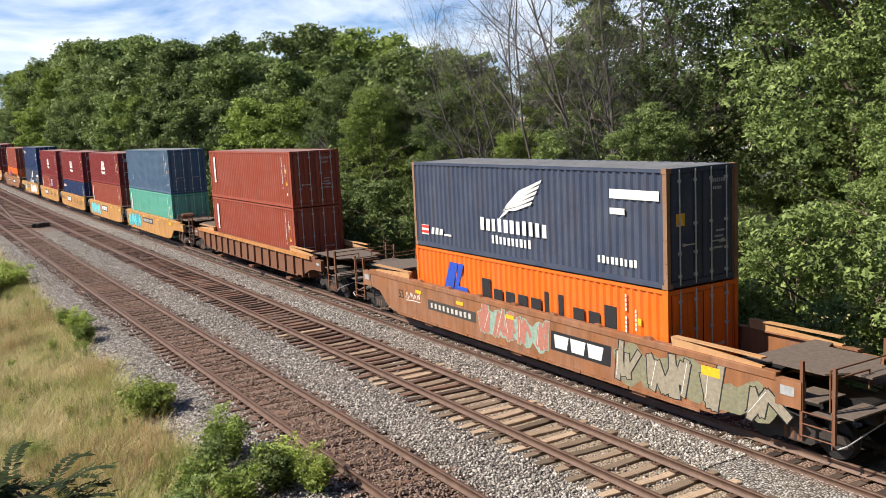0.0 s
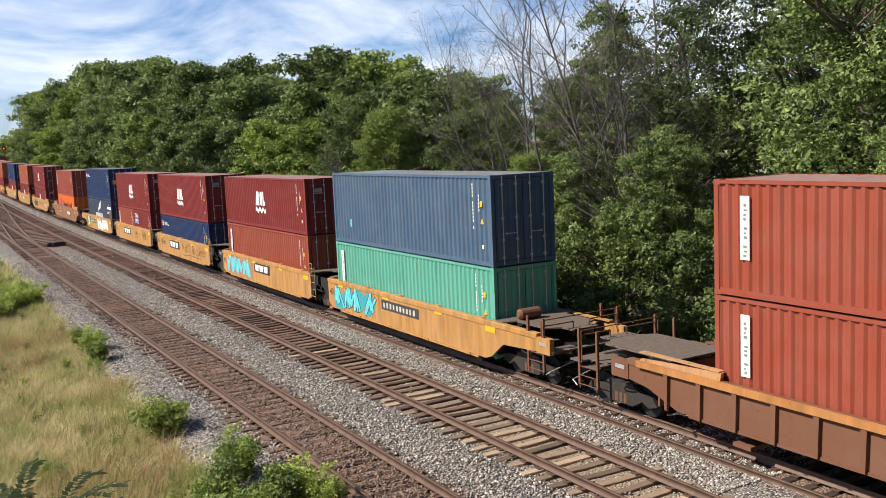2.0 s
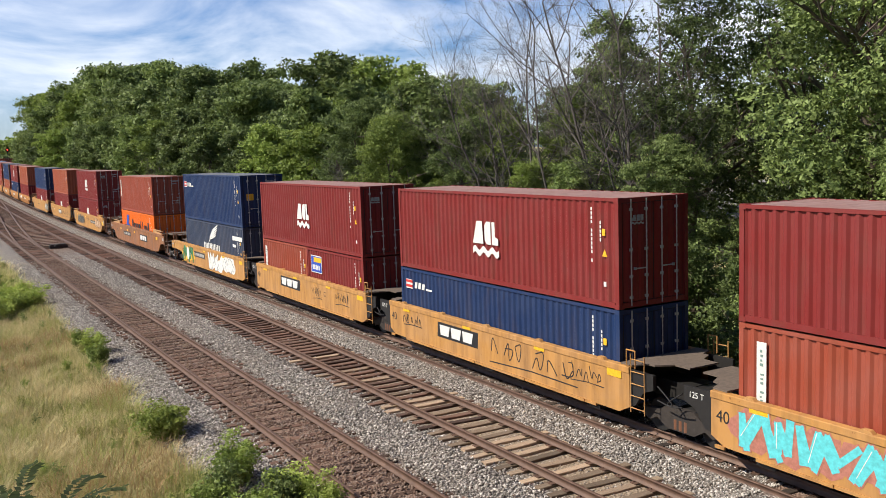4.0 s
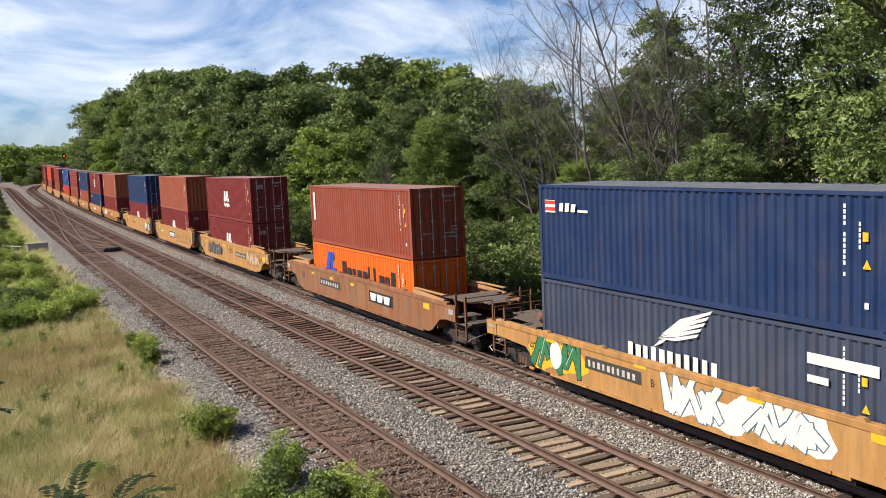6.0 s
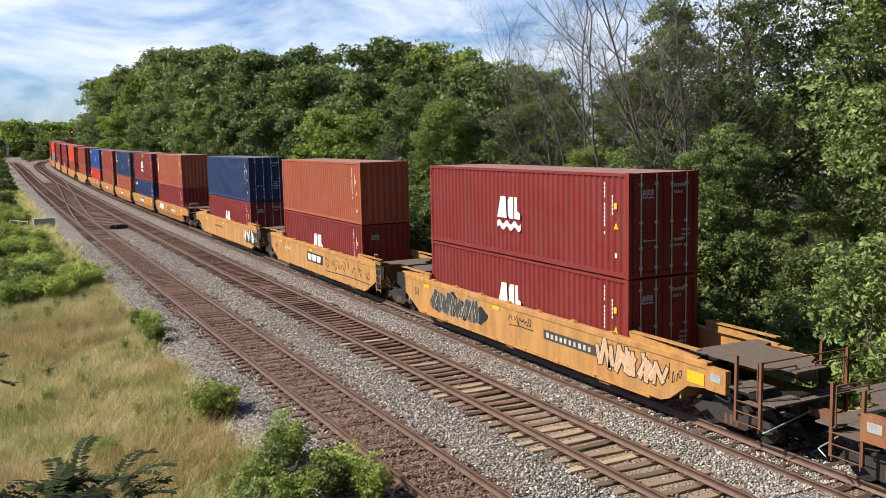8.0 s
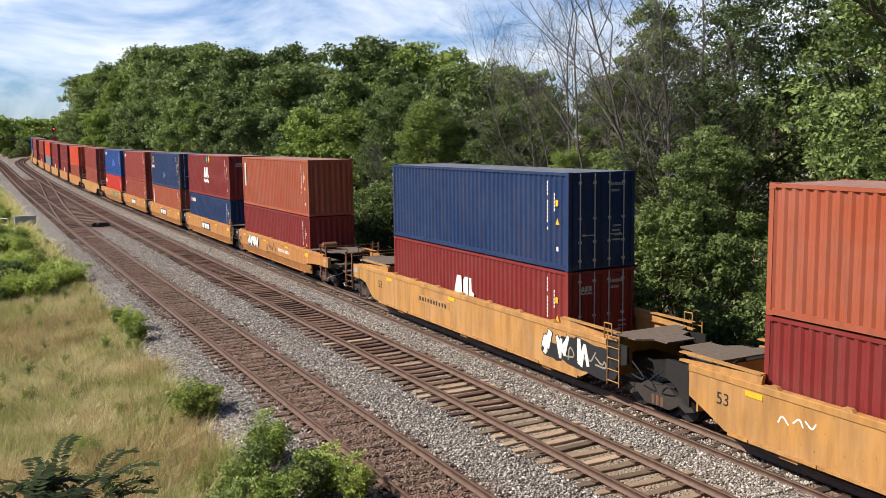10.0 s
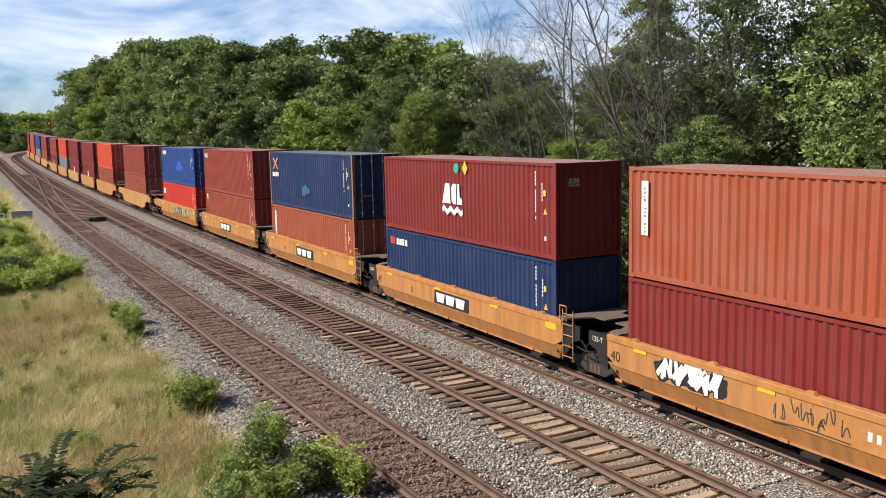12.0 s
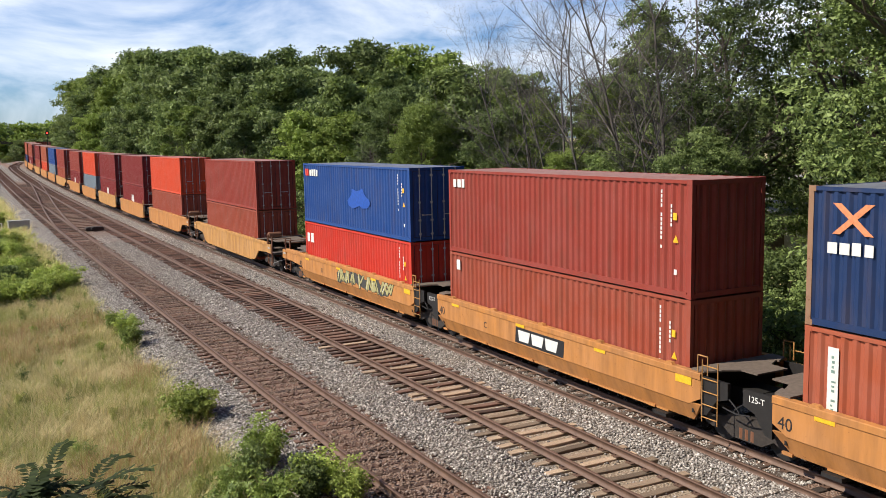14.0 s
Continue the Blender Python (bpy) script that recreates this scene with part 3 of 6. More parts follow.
def side_outline(kind, front, tail):
    """Outline of a car's side, tapered upward over the trucks where the car ends in a coupler."""
    top, low = TOP[kind], LOW[kind]
    pts = []
    for e, coupled in ((-1, front), (1, tail)):
        d = DEEP[kind][0 if coupled else 1]
        if coupled:
            end = d + (1.9 if kind[:2] == "40" else 0.8)
            q = [(e * end, top), (e * end, 1.12), (e * (d + 0.1), 1.02), (e * (d - 0.55), low + 0.12), (e * (d - 0.9), low)]
        else:
            q = [(e * d, top), (e * d, low + 0.2), (e * (d - 0.4), low)] if kind[:2] == "40" else [(e * d, top), (e * d, 0.98), (e * (d - 0.8), 0.62), (e * (d - 1.2), low)]
        pts += q if e < 0 else q[::-1]
    return pts


def well_car(label, kind, paint, front, tail, spins=True):
    """A well car unit: sides, cross bearers, end decks, ladders, trucks. front, tail: metres from its middle to the next car, and whether a coupler is there (else a shared truck)."""
    car = tagged(new("well_car"), label, "rail car", "well cars of the train")
    top, low = TOP[kind], LOW[kind]
    end_paint = BLACK_STEEL if kind[:2] == "40" else (RUSTY if kind == "rib" else paint)
    cf, ct = front[1], tail[1]
    yf = -(DEEP[kind][0 if cf else 1] + ((1.9 if kind[:2] == "40" else 0.8) if cf else 0))
    yt = DEEP[kind][0 if ct else 1] + ((1.9 if kind[:2] == "40" else 0.8) if ct else 0)
    for x in (-1, 1):
        flip = Matrix.Diagonal((-x, 1, 1, 1))
        part("side_sill", once(("sill", kind, cf, ct), lambda: Build().prism(side_outline(kind, cf, ct), -1.44, -1.38).mesh("side_sill")), paint, car, at=flip)
        part("top_chord", once(("chord", kind, cf, ct), lambda: Build().prism([(-1.28, top), (-1.28, top + 0.04), (-1.455, top + 0.04), (-1.465, top + 0.02), (-1.465, top - 0.12), (-1.445, top - 0.13), (-1.445, top)], yf, yt, "y").mesh("top_chord")), paint, car, at=flip)
        if kind == "40s":
            # lower plate that leans in under the car
            part("lower_plate", once("skirt", lambda: Build().add([(-1.44, -6.7, 0.88), (-1.44, 6.7, 0.88), (-1.24, 6.3, 0.40), (-1.24, -6.3, 0.40), (-1.36, -6.7, 0.88), (-1.36, 6.7, 0.88), (-1.18, 6.3, 0.40), (-1.18, -6.3, 0.40)],
                                                               [(0, 1, 2, 3), (7, 6, 5, 4), (0, 3, 7, 4), (1, 5, 6, 2), (3, 2, 6, 7), (0, 4, 5, 1)]).mesh("lower_plate")), paint, car, at=flip)
        b0, b1 = -(DEEP[kind][0 if cf else 1] - 1.3), DEEP[kind][0 if ct else 1] - 1.3
        part("bottom_chord", once(("low", kind, cf, ct), lambda: Build().box(*((-1.47, -1.28) if low < 0.8 else (-1.26, -1.10)), b0, b1, min(low, 0.42) - 0.06 if kind != "rib" else low - 0.06, (low if low < 0.8 else 0.40) + 0.012).mesh("bottom_chord")), paint, car, at=flip)
        if kind == "rib":
            for i in range(15):
                y = -7.4 + i * 14.8 / 14
                part("rib", once("rib", lambda: Build().prism([(-0.04, low - 0.03), (0.04, low - 0.03), (0.07, top - 0.1), (-0.07, top - 0.1)], -1.53, -1.44).mesh("rib")), paint, car, at=flip @ Matrix.Translation((0, y, 0)))
            part("chord_edge", once("edge", lambda: Build().box(-1.55, -1.45, yf + 0.4, yt - 0.4, top - 0.10, top + 0.055).mesh("chord_edge")), OCHRE, car, "worn ochre top edge", at=flip)
        else:
            n = 7 if kind == "53" else 5
            for i in range(n):
                y = -5.6 + i * 11.2 / (n - 1)
                part("tie_down_plate", once("plate", lambda: Build().prism([(-0.16, 0), (0.16, 0), (0.09, 0.07), (-0.09, 0.07)], -1.46, -1.34).mesh("tie_down_plate")), paint, car, at=flip @ Matrix.Translation((0, y, top + 0.04)))
                part("foot_plate", once("foot", lambda: Build().box(-1.50, -1.44, -0.14, 0.14, -0.05, 0.02).mesh("foot_plate")), paint, car, at=flip @ Matrix.Translation((0.0 if low < 0.8 else 0.2, y + 0.8, min(low, 0.42))))
    for y in (-5.2, 0, 5.2):
        part("cross_bearer", once("bearer", lambda: Build().box(-1.38, 1.38, -0.25, 0.25, 0.25, 0.34).mesh("cross_bearer")), end_paint, car, at=Matrix.Translation((0, y, 0)))
    for e, (reach, coupled) in ((-1, front), (1, tail)):
        m = Matrix.Diagonal((1, e, 1, 1))
        deep = DEEP[kind][0 if coupled else 1]
        inner = 6.35 if kind[:2] == "40" else deep - 0.25
        end = abs(yf if e < 0 else yt)
        edge = reach - (0.75 if coupled else 0.22)

        def bulk():
            b = Build().box(-1.375, 1.375, inner, inner + 0.06, 0.62, top - 0.06)
            return b.mesh("end_bulkhead")
        part("end_bulkhead", once(("bulk", kind, inner), bulk), end_paint, car, at=m)
        part("stub_sill", once(("stub", inner, edge), lambda: Build().box(-0.38, 0.38, inner + 0.06, edge, 0.78, 1.22).mesh("stub_sill")), BLACK_STEEL, car, at=m)

        def deck():
            y0, y1 = inner - 0.05, edge
            w = 1.36
            pts = [(-w, y0), (w, y0), (w, y0 + 0.42), (0.95, y0 + 0.6), (0.95, y1 - 0.75), (0.5, y1 - 0.5), (0.5, y1), (-0.5, y1), (-0.5, y1 - 0.5), (-0.95, y1 - 0.75), (-0.95, y0 + 0.6), (-w, y0 + 0.42)]
            return Build().prism(pts, top + 0.045, top + 0.085, "z").mesh("end_deck")
        part("end_deck", once(("deck", inner, edge, top), deck), DECK, car, "dusty flat end platform", at=m)
        for x in (-1, 1):
            mx = m @ Matrix.Diagonal((x, 1, 1, 1))
            if kind[:2] != "40":
                part("guide_plate", once(("guide", kind, coupled), lambda: Build().prism([(deep - 2.2, top + 0.03), (deep + 0.4, top + 0.03), (deep + 0.4, top + 0.08), (deep - 2.1, top + 0.24), (deep - 2.25, top + 0.24)], 1.30, 1.40).prism([(1.24, deep - 2.2), (1.42, deep - 2.2), (1.42, deep + 0.4), (1.24, deep + 0.4)], top + 0.24, top + 0.27, "z").mesh("guide_plate")), CAR_TAN if paint in (CAR_BROWN, RUSTY) else paint, car, at=mx)
            if not coupled:
                # dark cast end beyond the painted side
                part("end_casting", once(("cast", kind, e), lambda: Build().prism([(deep + 0.003, 0.66), (deep + 0.003, top - 0.02), (deep + 0.85, top - 0.02), (deep + 0.85, 1.22), (deep + 0.5, 1.1), (deep + 0.2, 0.7)], 1.34, 1.43).mesh("end_casting")), BLACK_STEEL, car, at=mx)
            else:
                part("placard_box", once(("placard", end), lambda: Build().box(1.30, 1.46, end - 0.02, end + 0.62, 1.10, top - 0.05).box(1.46, 1.465, end + 0.08, end + 0.52, 1.32, top - 0.14).mesh("placard_box")), paint, car, at=mx)
                part("placard", once(("card", end), lambda: Build().box(1.466, 1.47, end + 0.12, end + 0.46, 1.34, top - 0.18).mesh("placard")), GREY_MARK, car, at=mx)
                for k, (ya, za, w) in enumerate(((edge - 0.95, 1.30, 0.75), (edge - 0.45, 1.02, 0.7))):
                    part("step_platform", once(("step", w, k), lambda: Build().box(0.52, 1.38, -w / 2, w / 2, 0, 0.035).mesh("step_platform")), DECK, car, at=mx @ Matrix.Translation((0, ya, za)))
                for ya in (edge - 0.95, edge - 0.2):
                    part("post", once("post", lambda: Build().box(1.36, 1.43, -0.035, 0.035, 0.55, 2.12).mesh("post")), RUSTY, car, at=mx @ Matrix.Translation((0, ya, 0)))
                part("step_ladder", ladder_mesh(0.75, 0.7, 3), RUSTY, car, at=mx @ Matrix.Translation((1.42, edge - 0.93, 0.45)))
                part("brake_pipe", once("pipe", lambda: Build().tube((0.3, 0, 1.9), (1.35, 0, 1.9), 0.02, sides=6).tube((0.3, 0, 1.9), (0.3, 0, 1.5), 0.02, sides=6).mesh("brake_pipe")), RUSTY, car, at=mx @ Matrix.Translation((0, edge - 0.2, 0)))
            if kind != "rib" and not coupled and e < 0:
                part("ladder", ladder_mesh(1.5, 0.5, 5), YELLOW, car, at=mx @ Matrix.Translation((1.47, deep + 0.08, 0.52)))
                part("grab_iron", once("grab", lambda: Build().tube((0, 0, 0), (0, 0, 0.45), 0.018, sides=6).tube((0, 0, 0.45), (0, 0.32, 0.45), 0.018, sides=6).tube((0, 0.32, 0.45), (0, 0.32, 0), 0.018, sides=6).mesh("grab_iron")), YELLOW, car, at=mx @ Matrix.Translation((1.44, deep - 0.1, top + 0.03)))
            part("air_hose", once("hose", air_hose), BLACK_STEEL, car, at=mx @ Matrix.Translation((1.1, min(edge, deep + 1.2) - 0.2, 1.15)))
        if coupled:
            part("coupler", once(("coupler", edge, reach), lambda: Build().box(-0.11, 0.11, edge - 0.1, reach - 0.22, 0.76, 0.96).prism([(-0.2, reach - 0.26), (0.2, reach - 0.26), (0.22, reach - 0.08), (0.05, reach - 0.02), (-0.2, reach - 0.03)], 0.72, 1.0, "z").mesh("coupler")), RUSTY, car, at=m)
            part("crossover_platform", once(("cross", edge), lambda: Build().box(-1.4, 1.4, edge - 0.28, edge + 0.22, 1.16, 1.20).mesh("crossover_platform")), DECK, car, "grey grated crossover step", at=m)
            part("hand_rail", once(("rail", edge), lambda: Build().tube((-1.4, edge - 0.3, 2.05), (1.4, edge - 0.3, 2.05), 0.018, sides=6).tube((-1.4, edge - 0.3, 1.2), (-1.4, edge - 0.3, 2.05), 0.018, sides=6).tube((1.4, edge - 0.3, 1.2), (1.4, edge - 0.3, 2.05), 0.018, sides=6).mesh("hand_rail")), RUSTY, car, at=m)
            part("uncoupling_lever", once(("lever", edge), lambda: Build().tube((-1.42, edge + 0.1, 0.62), (-0.2, edge + 0.15, 0.9), 0.016, sides=6).tube((-1.42, edge - 0.1, 0.5), (-1.42, edge + 0.1, 0.62), 0.016, sides=6).mesh("uncoupling_lever")), GALV, car, at=m)
            for xx in (-0.9, 0.0, 0.9):
                part("deck_bracket", once(("bracket", inner), lambda: Build().prism([(inner + 0.1, 1.3), (inner + 0.16, 1.3), (inner + 0.9, top + 0.04), (inner + 0.1, top + 0.04)], -0.04, 0.04).mesh("deck_bracket")), BLACK_STEEL, car, at=m @ Matrix.Translation((xx, 0, 0)))
            part("hand_brake", once("brake", lambda: Build().tube((0.75, -0.03, 1.55), (0.75, 0.03, 1.55), 0.2, sides=16).tube((0.75, 0, 1.2), (0.75, 0, 1.55), 0.03, sides=6).mesh("hand_brake")), BLACK_STEEL, car, at=m @ Matrix.Translation((0, edge - 0.3, 0)))
            if kind[:2] == "40":
                part("air_tank", once("tank", lambda: Build().tube((-0.35, 0, 0), (0.35, 0, 0), 0.17, sides=14).tube((0.35, 0, 0), (0.42, 0, 0), 0.17, 0.09, sides=14).tube((-0.42, 0, 0), (-0.35, 0, 0), 0.09, 0.17, sides=14).mesh("air_tank")), RUSTY, car, at=m @ Matrix.Translation((-0.45, inner + 0.5, top + 0.27)))
            truck(car, e * (reach - 2.2), spins)
        elif e > 0:
            truck(car, reach, spins)
            part("draft_gear", once(("draft", reach), lambda: Build().box(-0.3, 0.3, reach - 0.3, reach + 0.5, 0.78, 1.2).mesh("draft_gear")), BLACK_STEEL, car)
    return car


def air_hose():
    b = Build()
    pts = [Vector((0.28, 0.5 * math.sin(math.pi * i / 8), -0.35 * i / 8 - 0.2 * math.sin(math.pi * i / 8) + 0.2)) for i in range(9)]
    for p, q in zip(pts, pts[1:]):
        b.tube(p, q, 0.018, sides=6)
    return b.mesh("air_hose")


# ---- the train ----
FLOOR_Z = 0.40
TRAIN = []


def load(car, middle, boxes):
    """Notes a car and its containers, with the place of the car's middle along the train."""
    TRAIN.append((car, middle, 0.0, 0.0))
    for ob, dy, dz in boxes:
        TRAIN.append((ob, middle, dy, dz))


def stack(low, low_h, high):
    return [(low, 0.0, FLOOR_Z), (high, 0.0, FLOOR_Z + low_h + 0.02)]


def build_train():
    # brown car with the slate and orange stack
    car = well_car("weathered brown 53-foot well car with spray-paint tags", "53", CAR_BROWN, (11.7, True), (11.75, True))
    low = container("orange steel container low in the well", ORANGE, height=STD, doors=True)
    high = container("dark slate-blue steel container with rust-stained corner posts", SLATE, doors=True, post_paint=RUST_EDGE)
    load(car, 27.76 - 6.1, stack(low, STD, high))
    brown_car_marks(car, 1)
    orange_marks(low)
    wing_marks(high, full=True)
    # ribbed car with two red-brown containers
    car = well_car("rusty ribbed-side brown well car", "rib", RUSTY, (11.75, True), (11.75, True))
    low = container("red-brown corrugated container low in the well", RED_BROWN, doors=True)
    high = container("red-brown corrugated container stacked on top", RED_BROWN, height=STD, doors=True)
    load(car, 51.28 - 6.1, [(low, 0.0, 0.70), (high, 0.0, 0.72 + HIGH)])
    for ob, hh in ((low, HIGH), (high, STD)):
        strip_label(ob, 5.35, hh)
        codes(ob, -5.0, hh)
    door_marks(high, STD, 4)
    # five yellow 40-foot units
    five(72.56, [("slate-blue", STEEL_BLUE, HIGH, "sea-green", TEAL, HIGH), ("maroon", MAROON, STD, "red-brown", RED_BROWN, HIGH), ("maroon", MAROON, HIGH, "navy", NAVY, STD),
                 ("maroon", MAROON, HIGH, "pair", None, STD), ("navy", NAVY, HIGH, "slate-blue", SLATE, HIGH)], [72.56, 87.98, 104.12, 119.63, 135.14], YELLOW, 1)
    # second brown car
    car = well_car("weathered brown 53-foot well car", "53", CAR_BROWN, (11.7, True), (11.7, True))
    low = container("orange steel container low in the well", ORANGE, height=STD, doors=True)
    high = container("red-brown corrugated container stacked on top", RED_BROWN, doors=True)
    load(car, 156.70 - 6.1, stack(low, STD, high))
    brown_car_marks(car, 2)
    orange_marks(low)
    strip_label(high, 5.65, HIGH)
    codes(high, -5.0, HIGH)
    door_marks(high, HIGH, 6)
    # three joined yellow 53-foot units
    tails = [180.43, 199.96, 219.58]
    looks = [("maroon", MAROON, "maroon", MAROON, True), ("orange-brown", ORANGE_BROWN, "maroon", MAROON, False), ("navy", NAVY, "maroon", MAROON, True)]
    for i, (y0, (hn, hp, ln, lp, doors)) in enumerate(zip(tails, looks)):
        car = well_car("yellow 53-foot well car unit with graffiti", "53", YELLOW, (12.0, True) if i == 0 else (9.78, False), (12.0, True) if i == 2 else (9.78, False))
        low = container(f"{ln} corrugated container low in the well", lp, doors=doors)
        high = container(f"{hn} corrugated container stacked on top", hp, doors=doors)
        load(car, y0 - 6.1, stack(low, HIGH, high))
        ship_logo(low, 0.95, 1.25)
        if i == 0:
            ship_logo(high, 0.95, 1.25)
        codes(low, -5.0, HIGH, i)
        codes(high, -5.0, HIGH, i + 5)
        if doors:
            door_marks(low, HIGH, i)
            door_marks(high, HIGH, i + 2)
        yellow_car_marks(car, "53", i)
    # five ochre 40-foot units
    five(241.39, [("orange-brown", ORANGE_BROWN, HIGH, "maroon", MAROON, HIGH), ("maroon", MAROON, HIGH, "navy", NAVY, HIGH), ("navy", NAVY, HIGH, "orange-brown", ORANGE_BROWN, HIGH),
                  ("brick-red", TEX_RED, HIGH, "red-brown", RED_BROWN, HIGH), ("deep-blue", DEEP_BLUE, HIGH, "scarlet", SCARLET, HIGH)], [242.08, 257.60, 273.27, 288.83, 304.21], OCHRE, 2)
    # the rest, far off down the line
    rest = [(324.8, "brick-red", TEX_RED, "red-brown", RED_BROWN), (345.2, "bright-red", BRIGHT_RED, "red-brown", RED_BROWN), (361.5, "maroon", MAROON, "maroon", MAROON),
            (378.3, "maroon", MAROON, "maroon", MAROON), (394.5, "bright-red", BRIGHT_RED, "grey-blue", GREY_BLUE), (411.0, "red-brown", TEX_RED, "maroon", MAROON),
            (431.0, "brick-red", TEX_RED, "red-brown", RED_BROWN), (447.0, "deep-blue", DEEP_BLUE, "grey-blue", GREY_BLUE), (463.0, "orange-brown", ORANGE_BROWN, "bright-red", BRIGHT_RED),
            (479.0, "maroon", MAROON, "red-brown", RED_BROWN), (499.0, "red-brown", RED_BROWN, "maroon", MAROON), (515.0, "orange-brown", ORANGE_BROWN, "navy", NAVY),
            (531.0, "brick-red", TEX_RED, "maroon", MAROON), (551.0, "red-brown", RED_BROWN, "red-brown", RED_BROWN),
            (567.0, "maroon", MAROON, "navy", NAVY), (583.0, "brick-red", TEX_RED, "red-brown", RED_BROWN), (603.0, "red-brown", RED_BROWN, "maroon", MAROON)]
    for i, (y0, hn, hp, ln, lp) in enumerate(rest):
        ahead = (y0 - (rest[i - 1][0] if i else 304.21)) / 2
        behind = (rest[i + 1][0] - y0) / 2 if i + 1 < len(rest) else 9.8
        car = well_car("yellow 40-foot well car unit", "40", OCHRE if i % 3 else YELLOW, (ahead, ahead > 9), (behind, behind > 9), spins=False)
        low = container(f"{ln} corrugated container low in the well", lp)
        high = container(f"{hn} corrugated container stacked on top", hp)
        load(car, y0 - 6.1, stack(low, HIGH, high))
        if lp is MAROON:
            ship_logo(low, 0.9, 1.2)


def five(start, looks, tails, paint, kind):
    for i, (y0, (hn, hp, hh, ln, lp, lh)) in enumerate(zip(tails, looks)):
        ahead = (9.8, True) if i == 0 else (round((y0 - tails[i - 1]) / 2, 2), False)
        behind = (9.8, True) if i == 4 else (round((tails[i + 1] - y0) / 2, 2), False)
        car = well_car("yellow 40-foot well car unit" if kind == 1 else "ochre-yellow 40-foot well car unit", "40" if kind == 1 else "40s", paint, ahead, behind)
        doors = not (kind == 2 and i in (0, 1, 3))
        if lp is None:
            lows = []
            for dy, lab in ((3.06, "short red-brown 20-foot container in the well"), (-3.06, "short maroon 20-foot container with a blue sign")):
                c = container(lab, RED_BROWN if dy > 0 else MAROON, SHORT, STD)
                lows.append((c, dy, FLOOR_Z))
            strip_label(lows[0][0], 2.7, STD)
            codes(lows[0][0], -2.2, STD, 3)
            codes(lows[1][0], -2.2, STD, 4)
            mark(lows[1][0], [rect(0, 0, 1.25, 0.78)], WHITE, 2.6, 1.5, "blue and yellow rectangular sign", name="sign")
            mark(lows[1][0], [rect(0.04, 0.04, 1.17, 0.70)], MARK_BLUE, 2.6, 1.5, out=HALF + 0.006, name="sign_field")
            mark(lows[1][0], [rect(0.35, 0.48, 0.86, 0.22)], MARK_YELLOW, 2.6, 1.5, out=HALF + 0.011, name="sign_band")
            mark(lows[1][0], glyphs(0.2, 0.14, 0.22, 5, seed=5), WHITE, 2.6, 1.5, out=HALF + 0.011, name="sign_writing")
        else:
            low = container(f"{ln} corrugated container low in the well", lp, height=lh, doors=doors)
            lows = [(low, 0.0, FLOOR_Z)]
            codes(low, -5.0, lh, i)
        high = container(f"{hn} corrugated container stacked on top", hp, height=hh, doors=doors, post_paint=RUST_EDGE if kind == 2 and i == 2 else None)
        codes(high, -5.0, hh, i + 3)
        load(car, y0 - 6.1, lows + [(high, 0.0, FLOOR_Z + lh + 0.02)])
        unit_marks(car, kind, i, lows[0][0], high, lh, hh)


def panel(car, y, z, w, h, n, seed, ink=None, slab=None):
    """A dark painted field with a row of bars for its unreadable number."""
    mark(car, [rect(0, 0, w, h)], slab or FIELD, y, z, out=1.4415, name="number_field")
    g = h * 0.55
    mark(car, glyphs(w * 0.06, h * 0.22, g, n, w=(w * 0.88 / n) / g * 0.58, gap=(w * 0.88 / n) / g * 0.42, seed=seed), ink or PALE_INK, y, z, out=1.446, name="numbering")


def block_sign(car, y, z=0.82, w=2.6, h=0.55):
    """The owner's dark slanted sign with three broad white blocks."""
    mark(car, [rect(0, 0, w, h, 0.05)], BLACK, y, z, out=1.4415, name="owner_sign")
    s = [[(w * (0.09 + 0.285 * i), h * 0.16), (w * (0.29 + 0.285 * i), h * 0.16), (w * (0.33 + 0.285 * i), h * 0.84), (w * (0.07 + 0.285 * i), h * 0.84)] for i in range(3)]
    for q in s:
        mark(car, [q], WHITE, y, z, out=1.446, name="owner_block")


def blob(rng, x, y, w, h, n=18, rough=0.18):
    ph = rng.random() * 6
    return [(x + w / 2 + w / 2 * math.cos(a) * (1 + rough * math.sin(3 * a + ph)), y + h / 2 + h / 2 * math.sin(a) * (1 + rough * math.cos(4 * a + ph))) for a in [2 * math.pi * i / n for i in range(n)]]


def strokes(pts, thick):
    """A line of points as short overlapping strokes."""
    out = []
    for (a, b), (c, d) in zip(pts, pts[1:]):
        k = math.hypot(c - a, d - b) or 1
        ex, ey = (c - a) / k * thick * 0.3, (d - b) / k * thick * 0.3
        nx, ny = -(d - b) / k * thick / 2, (c - a) / k * thick / 2
        out.append([(a - ex - nx, b - ey - ny), (c + ex - nx, d + ey - ny), (c + ex + nx, d + ey + ny), (a - ex + nx, b - ey + ny)])
    return out


